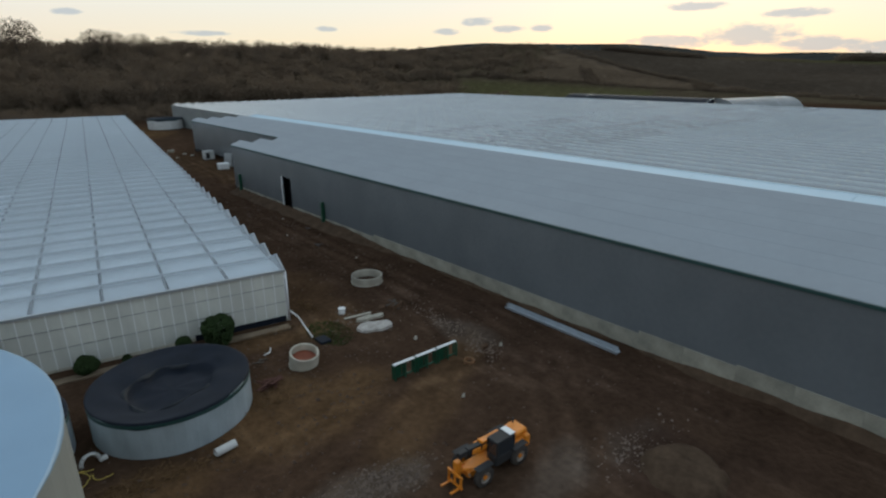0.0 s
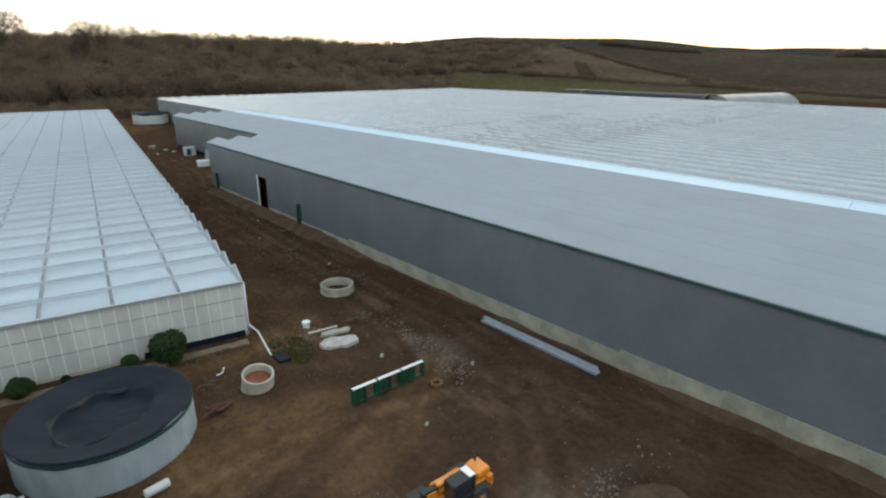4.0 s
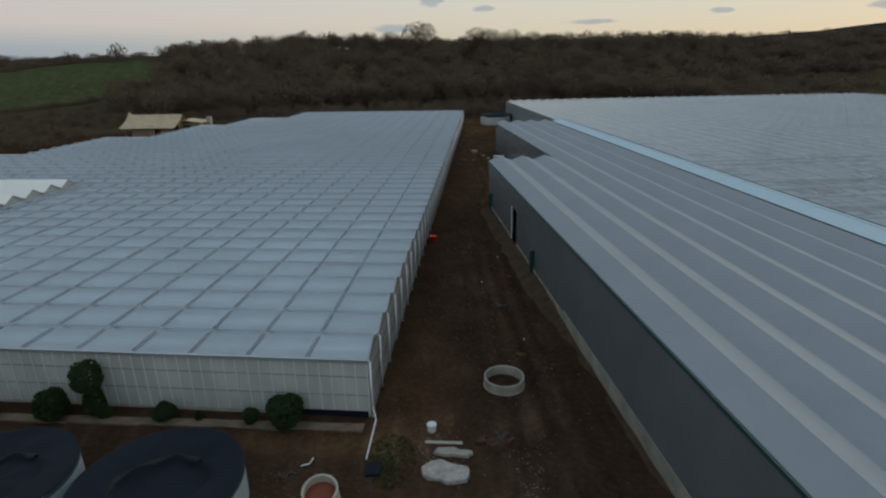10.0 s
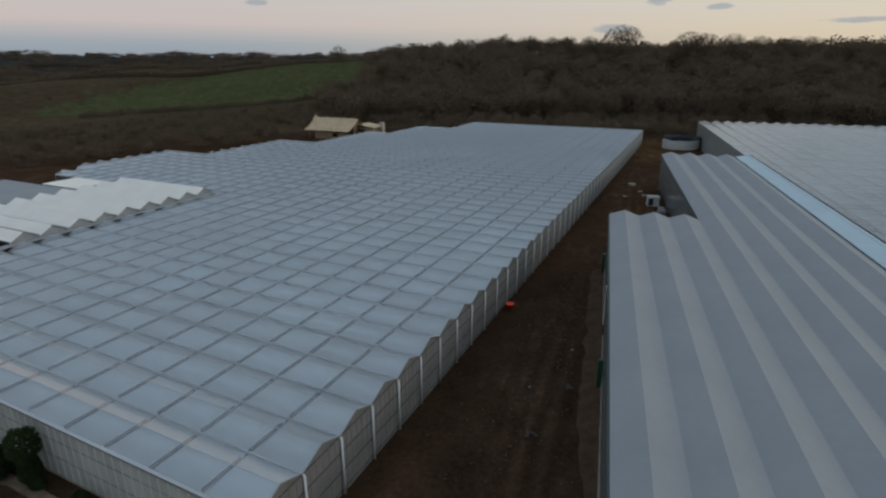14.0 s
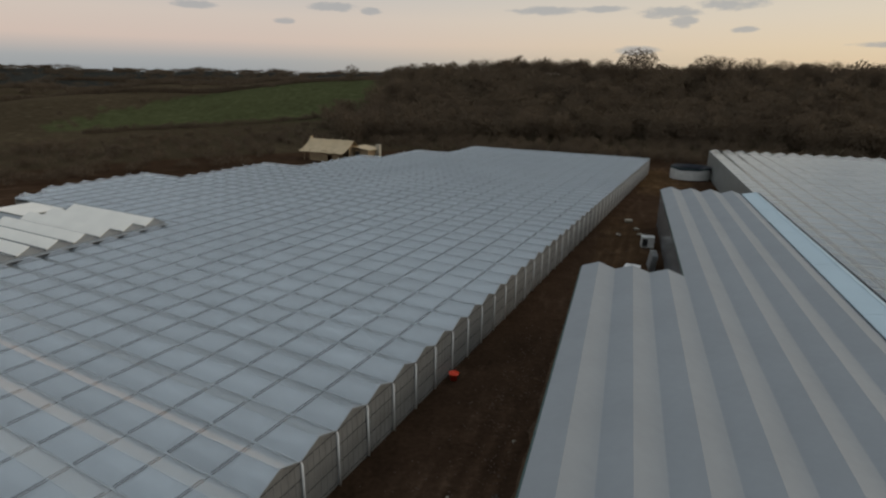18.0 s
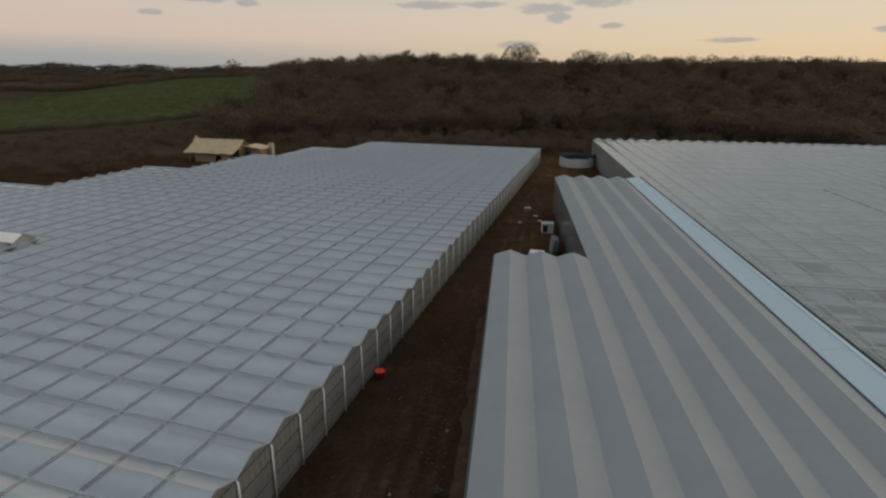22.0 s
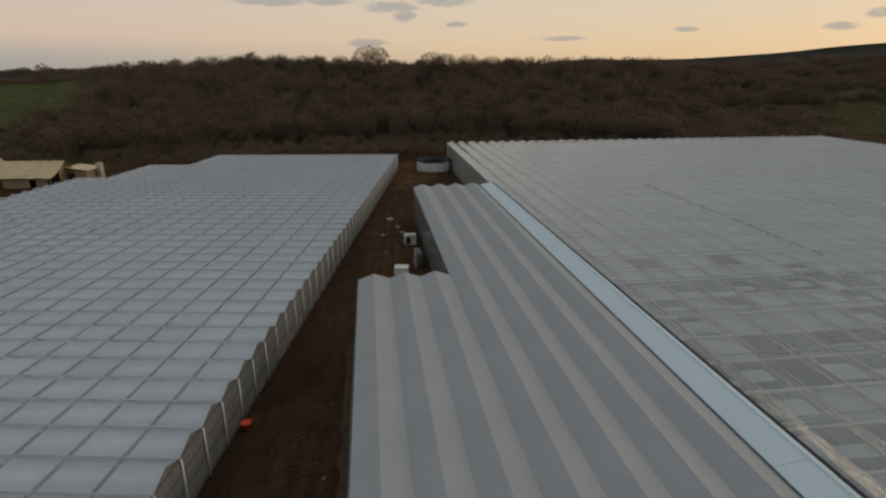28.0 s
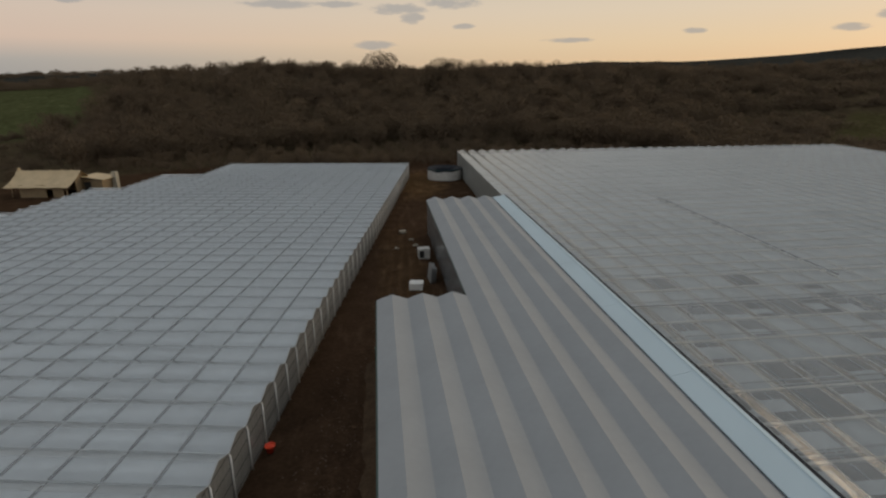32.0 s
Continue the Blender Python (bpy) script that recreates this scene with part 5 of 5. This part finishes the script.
# grass tufts at the corner
bm = bmesh.new()
rnd = random.Random(4)
for _ in range(1500):
    a, d = rnd.uniform(0, 6.28), rnd.random() ** 0.6
    x, y = 1.25 + math.cos(a) * d * 1.4, -3.9 + math.sin(a) * d * 2.1
    h, t = rnd.uniform(0.06, 0.22), rnd.uniform(0, 6.28)
    p = Vector((x, y, -0.02))
    s = Vector((math.cos(t), math.sin(t), 0)) * 0.03
    bm.faces.new([bm.verts.new(p - s), bm.verts.new(p + s), bm.verts.new(p + Vector((rnd.gauss(0, 0.1), rnd.gauss(0, 0.1), h)))])
gr = new("grass", bm_mesh("grass", bm, M_GRASS))
tagged(gr, "patch of dark rough grass by the glasshouse corner", "grass", kind="stuff")


def stones(name, spots, n, lo, hi, mat, label, seed):
    """Loose stones scattered round the given spots."""
    rnd = random.Random(seed)
    v, f = [], []
    for _ in range(n):
        cx, cy, rx, ry = spots[rnd.randrange(len(spots))]
        x, y, s = cx + rnd.gauss(0, 0.5) * rx, cy + rnd.gauss(0, 0.5) * ry, lo + (hi - lo) * rnd.random() ** 3
        k = len(v)
        for dx, dy, dz in ((-1, -0.6, -0.3), (0.9, -0.8, -0.3), (0.7, 0.9, -0.3), (-0.8, 0.7, -0.3), (rnd.gauss(0, 0.3), rnd.gauss(0, 0.3), 0.9)):
            v.append((x + dx * s * rnd.uniform(0.7, 1.2), y + dy * s * rnd.uniform(0.7, 1.2), dz * s))
        f += [(k, k + 1, k + 4), (k + 1, k + 2, k + 4), (k + 2, k + 3, k + 4), (k + 3, k, k + 4)]
    ob = new(name, mesh_of(name, v, f, mat))
    tagged(ob, label, "stones", kind="stuff")


M_STONE = material("pale_stone", (0.15, 0.11, 0.082), 0.9, scale=0.3, vary=0.4, bump=0)
M_CLOD = material("earth_clod", (0.085, 0.055, 0.036), 0.95, scale=0.4, vary=0.4, bump=0)
stones("gravel", ((-5, -18, 2.4, 1.1), (-5.6, -17.6, 1.6, 0.8), (-4.2, -18.3, 1.8, 0.9), (-3.2, -18.6, 1.6, 0.9), (7.6, -12.2, 1.2, 2.0), (8.4, -8.0, 0.9, 4.0), (6.5, -24.3, 3, 1.2), (3.5, -3.4, 3, 2)), 2400, 0.02, 0.1, M_STONE, "scattered pale gravel on the soil", 8)
stones("earth_clods", ((3, -12, 14, 16), (9, 10, 5, 20), (11, 30, 3, 20), (17, 75, 5, 30), (-4, -8, 6, 6), (-12, -15, 8, 5)), 5000, 0.02, 0.12, M_CLOD, "loose brown earth clods on the yard", 9)

# dug heap near the machine
hp = new("soil_heap")
hp.matrix_world = pose(6.45, -26.6, 0) @ Matrix.Diagonal((0.92, 0.92, 0.7, 1))
tagged(hp, "low round heap of paler dug soil on dark wet ground", "soil heap")
bm = bmesh.new()
lathe(bm, [(2.1, -0.1), (1.9, 0.16), (1.7, 0.4), (1.45, 0.52), (1.2, 0.56), (0.9, 0.52), (0.6, 0.55), (0.3, 0.6), (0.01, 0.6)], 48)
for v in bm.verts:
    k = noise.noise(v.co * 1.1) * 0.22 + noise.noise(v.co * 2.7) * 0.12
    v.co += Vector((v.co.x * k * 0.4, v.co.y * k * 0.4, k * (0.9 if v.co.z > 0 else 0)))
part("mound", bm, M_DRYSOIL, hp, smooth=True)


# ---- loose litter of the building site ----
def debris(x, y, n, size, turn, label, mat, seed):
    """A tangle of broken boards lying over one another."""
    rnd = random.Random(seed)
    t = thing("timber_debris", pose(x, y, 0, 0, 0, turn), label, "debris")
    for k in range(n):
        l, w = size * rnd.uniform(0.5, 1.0), rnd.uniform(0.08, 0.2)
        m = pose(rnd.gauss(0, 0.25) * size, rnd.gauss(0, 0.2) * size, 0.05 + 0.05 * k, rnd.uniform(-5, 5), rnd.uniform(-4, 4), rnd.gauss(0, 35))
        part("board", box(bmesh.new(), (0, 0, 0), (l, w, 0.035), bevel=0.006), mat, t, m=m)


M_REDWOOD = material("red_stained_timber", (0.07, 0.03, 0.022), 0.8, scale=0.6, vary=0.4, spec=0.2)
M_STRAW = material("orange_straw", (0.13, 0.08, 0.038), 0.9, scale=0.5, vary=0.4, bump=0, spec=0.1)
debris(-4.7, -7.5, 9, 1.3, 25, "reddish broken timber boards heaped on the soil", M_REDWOOD, 2)
debris(-3.9, -4.7, 3, 0.8, -20, "short dark broken boards on the soil", M_BARK, 3)
debris(7.4, -3.2, 7, 1.2, 60, "dark broken boards beside the broken slab", M_BARK, 4)
debris(10.3, 14.5, 4, 0.9, 100, "dull timber offcuts lying in the lane", M_BARK, 5)
debris(12.6, 21.0, 4, 0.7, 80, "dull timber offcuts lying near the wall", M_BARK, 6)
debris(16.5, 52.5, 5, 1.3, 80, "grey offcuts lying in the lane", M_CONC, 7)
debris(17.5, 88.0, 5, 1.2, 60, "pale offcuts lying in the lane", M_CONC, 8)
wp = thing("pipe_offcut", pose(-3.1, -3.9, 0.06, 0, 0, 15), "bent white plastic pipe offcut on the soil", "pipe")
bm = bmesh.new()
cyl(bm, (-0.4, 0, 0), (0.05, 0.02, 0.0), 0.04, 8)
cyl(bm, (0.05, 0.02, 0.0), (0.3, 0.25, 0.12), 0.04, 8)
part("tube", bm, M_WHITE, wp, smooth=True)


def strewn(name, spots, n, mat, label, seed):
    """Flat scraps strewn over the soil."""
    rnd = random.Random(seed)
    v, f = [], []
    for _ in range(n):
        cx, cy, rx, ry = spots[rnd.randrange(len(spots))]
        x, y, a = cx + rnd.gauss(0, 0.5) * rx, cy + rnd.gauss(0, 0.5) * ry, rnd.uniform(0, 3.14)
        l, w, z = rnd.uniform(0.05, 0.18), rnd.uniform(0.005, 0.016), 0.03 + rnd.random() * 0.07
        c, s, k = math.cos(a), math.sin(a), len(v)
        for p, q, u in ((-l, -w, 0), (l, -w, 0), (l, w, 0), (-l, w, 0), (0, 0, 0.05)):
            v.append((x + p * c - q * s, y + p * s + q * c, z + u))
        f += [(k, k + 1, k + 4), (k + 1, k + 2, k + 4), (k + 2, k + 3, k + 4), (k + 3, k, k + 4)]
    ob = new(name, mesh_of(name, v, f, mat))
    tagged(ob, label, "debris", kind="stuff")


strewn("straw_litter", ((-5.6, -9.0, 1.6, 1.0), (-12.6, -11.2, 1.8, 0.8), (-11.0, -11.8, 2.2, 0.5), (-1.5, -1.4, 3, 0.4), (2.2, 1.2, 0.6, 1.6)), 700, M_STRAW, "orange-brown straw and scraps littering the soil", 14)
for x, y, s in ((5.2, -8.5, 0.16), (2.95, -15.7, 0.14), (8.9, -12.9, 0.14), (11.2, 8.5, 0.1), (9.6, 20.2, 0.1), (12.3, 27.0, 0.1)):
    slab("stone", x, y, s, s * 0.7, s * 1.2, 30, "pale loose stone lying on dark soil", int(100 * s) + int(x), M_CONC)


# ---- telehandler ----
def telehandler(m):
    t = thing("telehandler", m, "orange-yellow telescopic handler with dark cab parked on soil", "telehandler")
    bm = bmesh.new()
    box(bm, (0.0, 0, 0.72), (3.9, 0.9, 0.42), bevel=0.05)
    box(bm, (1.75, 0, 1.0), (1.0, 1.5, 0.75), bevel=0.12)
    part("chassis", bm, M_YELLOW, t)
    part("counterweight", box(bmesh.new(), (2.2, 0, 1.15), (0.4, 1.7, 0.8), bevel=0.12), M_YELLOW, t)
    part("engine_cover", box(bmesh.new(), (0.45, 0.68, 1.12), (1.9, 0.55, 0.6), bevel=0.1), M_YELLOW, t)
    up = Matrix.Rotation(radians(5), 4, "Y")
    part("boom", box(bmesh.new(), (0.15, 0.12, 1.72), (3.9, 0.34, 0.42), up, bevel=0.03), M_BLACK, t, "black telescopic boom")
    for k in range(3):
        part("boom_plate", box(bmesh.new(), (-1.25 + 0.75 * k, -0.09, 1.66), (0.6, 0.06, 0.3), up, bevel=0.02), M_YELLOW, t, "orange boom side plate")
    part("boom_block", box(bmesh.new(), (-0.45, 0.12, 1.98), (0.85, 0.42, 0.16), up, bevel=0.04), M_YELLOW, t)
    part("inner_boom", box(bmesh.new(), (-1.95, 0.12, 1.72), (0.9, 0.26, 0.3), up, bevel=0.02), M_BLACK, t, "black inner boom section")
    part("boom_head", box(bmesh.new(), (-2.3, 0.12, 1.1), (0.35, 0.34, 1.0), bevel=0.05), M_YELLOW, t)
    for y in (-0.3, 0.3):
        part("front_strut", cyl(bmesh.new(), (-2.25, y, 1.25), (-1.5, y, 0.85), 0.07, 8), M_YELLOW, t)
    part("engine_hood", box(bmesh.new(), (1.95, 0, 1.62), (0.95, 1.1, 0.42), bevel=0.12), M_YELLOW, t)
    part("exhaust", cyl(bmesh.new(), (2.1, 0.35, 1.8), (2.1, 0.35, 2.2), 0.05, 8), M_BLACK, t)
    bm = bmesh.new()
    for y in (-0.5, 0.0, 0.5):
        box(bm, (-2.55, y, 0.6), (0.1, 0.1, 0.8))
    for z in (0.25, 0.95):
        box(bm, (-2.55, 0, z), (0.1, 1.2, 0.12))
    part("carriage", bm, M_YELLOW, t)
    for y in (-0.4, 0.4):
        part("fork", box(bmesh.new(), (-2.85, y, 0.2), (0.65, 0.13, 0.07), bevel=0.01), M_YELLOW, t)
    cab = part("cab", box(bmesh.new(), (0.35, -0.5, 1.0), (1.45, 0.85, 0.7), bevel=0.12), M_BLACK, t, "black cab")
    for x in (-0.3, 0.98):
        for y in (-0.88, -0.12):
            part("pillar", box(bmesh.new(), (x, y, 1.75), (0.08, 0.08, 0.95)), M_BLACK, cab)
    part("window", box(bmesh.new(), (0.34, -0.885, 1.75), (1.2, 0.02, 0.85)), M_CABGLASS, cab)
    part("window", box(bmesh.new(), (-0.305, -0.5, 1.75), (0.02, 0.66, 0.85)), M_CABGLASS, cab)
    part("window", box(bmesh.new(), (0.985, -0.5, 1.75), (0.02, 0.66, 0.85)), M_CABGLASS, cab)
    part("roof", box(bmesh.new(), (0.34, -0.5, 2.27), (1.4, 0.86, 0.14), bevel=0.07), M_BLACK, cab)
    part("hatch", box(bmesh.new(), (0.9, -0.45, 2.345), (0.4, 0.8, 0.04), bevel=0.01), M_WHITE, cab, "white roof hatch")
    tyre = bm_mesh("tyre", lathe(bmesh.new(), [(0.34, -0.2), (0.56, -0.2), (0.62, -0.14), (0.63, 0.0), (0.62, 0.14), (0.56, 0.2), (0.34, 0.2)], 28), M_TYRE, True)
    rim = bm_mesh("rim", lathe(bmesh.new(), [(0.34, -0.18), (0.3, -0.12), (0.2, -0.1), (0.01, -0.1), (0.01, 0.1), (0.2, 0.1), (0.3, 0.12), (0.34, 0.18)], 24), M_RIM)
    hub = bm_mesh("hub", lathe(bmesh.new(), [(0.13, -0.17), (0.13, 0.17), (0.01, 0.18)], 12), M_YELLOW)
    for x in (-1.3, 1.35):
        for y in (-0.92, 0.92):
            w = new("wheel")
            w.parent = t
            w.matrix_basis = pose(x, y, 0.63, 90, 0, 0)
            part("tyre", tyre, M_BLACK, w)
            part("rim", rim, M_RIM, w)
            part("hub", hub, M_YELLOW, w)
            part("mudguard", box(bmesh.new(), (x, y, 1.33), (1.1, 0.46, 0.06), bevel=0.02), M_BLACK, t)
    for y in (-0.55, 0.55):
        part("headlight", box(bmesh.new(), (-1.98, y, 0.85), (0.06, 0.18, 0.14), bevel=0.02), M_RIM, t)
    return t


telehandler(pose(0.1, -20.57, 0.01, 0, 0, -1) @ Matrix.Diagonal((0.83, 0.78, 0.75, 1)))

# ---- lane ----
bk = thing("bucket", pose(5.7, 33.6, 0), "bright red plastic bucket by the glasshouse wall", "bucket")
part("shell", lathe(bmesh.new(), [(0.01, 0.03), (0.28, 0.03), (0.4, 0.6), (0.44, 0.61), (0.44, 0.66), (0.38, 0.64), (0.27, 0.1)], 20), M_RED, bk, smooth=True)
part("rubble", lathe(bmesh.new(), [(0.38, 0.5), (0.2, 0.58), (0.01, 0.6)], 10), M_RED, bk)


def crate(name, x, y, sx, sy, sz, turn, label, mat=M_DIRTY, open_side=True):
    t = thing(name, pose(x, y, 0, 0, 0, turn), label, "crate")
    part("body", box(bmesh.new(), (0, 0, sz / 2 + 0.12), (sx, sy, sz), bevel=0.04), mat, t)
    part("lid", box(bmesh.new(), (0, 0, sz + 0.15), (sx + 0.08, sy + 0.08, 0.08), bevel=0.02), mat, t)
    for k in (-1, 0, 1):
        part("skid", box(bmesh.new(), (k * sx * 0.4, 0, 0.05), (0.12, sy, 0.14)), M_TIMBER, t)
    # black plate on the closed box paints the darkness of an opening
    if open_side:
        part("dark_side", box(bmesh.new(), (-sx * 0.22, -sy / 2 - 0.01, sz * 0.5 + 0.1), (sx * 0.4, 0.02, sz * 0.75)), M_BLACK, t, "black plate standing for the shaded open side")


crate("storage_box", 21.9, 82.2, 1.9, 1.5, 1.6, 5, "white storage box with a black plate standing for the shaded open side by the wall")
crate("storage_box", 19.8, 68.0, 1.9, 1.6, 0.95, -10, "white storage box standing in the lane", M_WHITE, False)
crate("storage_box", 18.9, 98.0, 1.2, 0.8, 0.4, 20, "low pale box lying in the lane", M_CONC, False)
st = thing("panel_stack", pose(22.4, 71.5, 0, 0, 0, 4), "grey panels leaning in a stack by the wall", "panels")
for k in range(4):
    part("panel", box(bmesh.new(), (-0.5 + 0.22 * k, 0, 1.1), (0.06, 3.2, 2.3), Matrix.Rotation(radians(7), 4, "Y")), M_GUTTER, st)
for k, (x, y) in enumerate(((20.3, 93.0), (20.9, 89.5))):
    sk = thing("sack", pose(x, y, 0, 0, 0, 35 * k), "pale building sack lying in the lane", "sack", "sacks in the lane")
    bm = box(bmesh.new(), (0, 0, 0.14), (0.9, 0.55, 0.3), bevel=0.12)
    part("bag", bm, M_CONC, sk, smooth=True)


# ---- barn beyond the old glasshouse ----
def barn():
    """A long barn under one sagging roof; the ridge runs along local y, the open side is +x."""
    t = thing("barn", pose(-73.5, 151, 0, 0, 0, -97), "low barn with sagging tan roof and dark open bays", "barn")
    w, d, e, r = 10.5, 15.0, 3.3, 6.3
    for sgn in (-1, 1):
        v, f, n, m = [], [], 8, 10
        for i in range(n + 1):
            for j in range(m + 1):
                q, y = i / n, -d / 2 - 1.0 + (d + 2.0) * j / m
                z = r + (e - 0.5 - r) * q - 0.55 * math.sin(math.pi * q) * (0.6 + 0.4 * math.sin(j * 1.3)) + (0.35 if j == 0 and i < 2 else 0)
                v.append((sgn * q * (w / 2 + 1.1 + 0.35 * math.sin(j * 2.1) * (i == n)), y, z))
        k = len(v)
        v += [(x, y, z - 0.12) for x, y, z in v]
        for i in range(n):
            for j in range(m):
                a = i * (m + 1) + j
                f += [(a, a + 1, a + m + 2, a + m + 1), (k + a, k + a + m + 1, k + a + m + 2, k + a + 1)]
        part("roof", mesh_of("roof", v, f, M_BARNROOF, True), t)
    for y0, y1 in ((-5.0, 1.8), (3.6, 6.2)):
        part("wall", mesh_of("wall", *boxes_arrays([(w / 2 - 0.2, w / 2, y0, y1, 0, e)]), M_TIMBER), t)
    part("back_wall", mesh_of("back_wall", *boxes_arrays([(-w / 2, -w / 2 + 0.2, -d / 2, d / 2, 0, e)]), M_TIMBER), t)
    for y in (-d / 2, d / 2):
        part("gable", mesh_of("gable", [(-w / 2, y, 0), (1.6, y, 0), (1.6, y, e + 1.2), (0, y, r - 0.2), (-w / 2, y, e), (-w / 2, y - .2, 0), (1.6, y - .2, 0), (1.6, y - .2, e + 1.2), (0, y - .2, r - 0.2), (-w / 2, y - .2, e)], [(0, 1, 2, 3, 4), (9, 8, 7, 6, 5), (1, 6, 7, 2)], M_TIMBER), t)
    for y in (-7.3, -5.0, 6.3, 7.3):
        part("post", mesh_of("post", *boxes_arrays([(w / 2 - 0.15, w / 2 + 0.05, y - 0.1, y + 0.1, 0, e)]), M_TIMBER), t)
    for y in (-4, 0, 3, 5.5):
        part("ridge_tile", mesh_of("ridge_tile", *boxes_arrays([(-0.25, 0.25, y, y + 0.6, r - 0.05, r + 0.12)]), M_BARNROOF), t)
    part("finial", mesh_of("finial", *boxes_arrays([(-0.3, 0.3, -d / 2 - 0.9, -d / 2 - 0.5, r, r + 0.7)]), M_BARNROOF), t)
    a = thing("barn_annexe", pose(-62, 153.5, 0, 0, 0, -10), "small tan annexe with a dark roof beside the barn", "barn")
    part("wall", mesh_of("wall", *boxes_arrays([(-3, 2.2, -3, 3, 0, 3.4)]), M_TIMBER), a)
    part("roof", roof_sheet("roof", -3.6, 4.3, 3.0, 3.5, -3.4, 3.4, M_BARNROOF, 0.15), a)
    part("chimney", mesh_of("chimney", *boxes_arrays([(2.3, 3.6, 1.0, 2.2, 0, 5.0)]), M_CONC), a, "grey block chimney")
    # doorway darkness is a black panel laid on the solid wall
    part("doorway", mesh_of("doorway", *boxes_arrays([(-2.9, -1.0, -3.06, -3.004, 0, 2.9)]), M_BLACK), a)


barn()


# ---- far tunnels east of the new glasshouse ----
def polytunnel(x, y, length, r, turn, label, mat, hoops=(0, 2, 4, 6)):
    t = thing("polytunnel", pose(x, y, float(height(x, y)), 0, 0, turn), label, "polytunnel", "polytunnels")
    bm = bmesh.new()
    n = 14
    rows = [[bm.verts.new((r * math.cos(math.pi * k / n), l, r * 0.8 * math.sin(math.pi * k / n))) for k in range(n + 1)] for l in (0, length)]
    for k in range(n):
        bm.faces.new((rows[0][k], rows[0][k + 1], rows[1][k + 1], rows[1][k]))
    bm.faces.new(rows[0])
    bm.faces.new(list(reversed(rows[1])))
    part("skin", bm, mat, t)
    for j in hoops:
        part("hoop", lathe(bmesh.new(), [(r + 0.02, -0.06), (r + 0.1, -0.06), (r + 0.1, 0.06), (r + 0.02, 0.06)], 24), M_GUTTER, t, m=Matrix.Translation((0, length * j / 6, 0)) @ Matrix.Rotation(radians(90), 4, "X") @ Matrix.Diagonal((1, 0.8, 1, 1)))


M_DULL = material("weathered_tunnel_film", (0.19, 0.2, 0.2), 0.6, scale=4, vary=0.25)
polytunnel(199, 57, 40, 8.6, -103, "long pale grey polytunnel beyond the glasshouse", M_DULL)
polytunnel(202, 125, 66, 8.7, 178, "long dark netting tunnel beyond the glasshouse", M_COVER, (1, 6))


# ---- single trees on the skyline ----
def lone_tree(x, y, h, spread, seed):
    t = thing("tree", pose(x, y, float(height(x, y)) - 0.3), "leafless rounded tree standing on the wooded ridge", "tree", "trees on the skyline")
    tv, tf = tree_template(1.0, spread, seed, 1700, 0.15, 0.5)
    tv = tv * h
    n = 8 * 8
    part("trunk", mesh_of("trunk", tv[:n].tolist(), [tuple(q) for q in tf if max(q) < n], M_BARK), t)
    part("crown", mesh_of("crown", (tv[n:]).tolist(), [tuple(a - n for a in q) for q in tf if min(q) >= n], M_TWIG), t)


for k, (x, y, top, s) in enumerate(((16, 364, 46.5, 0.5), (54, 360, 42, 0.46), (64, 366, 41.5, 0.44), (80, 372, 41, 0.46), (97, 380, 40, 0.44), (112, 392, 38.5, 0.45), (126, 405, 38, 0.45), (-4, 372, 40.5, 0.4), (-18, 380, 41, 0.42), (-30, 390, 41, 0.4), (-45, 398, 41, 0.38), (-62, 405, 40, 0.4), (-85, 410, 38, 0.4), (170, 430, 38, 0.45), (235, 440, 39, 0.45), (290, 420, 39, 0.42), (350, 425, 40, 0.45))):
    h = max(9.0, top - float(height(x, y)))
    lone_tree(x, y, h, s, 60 + k)
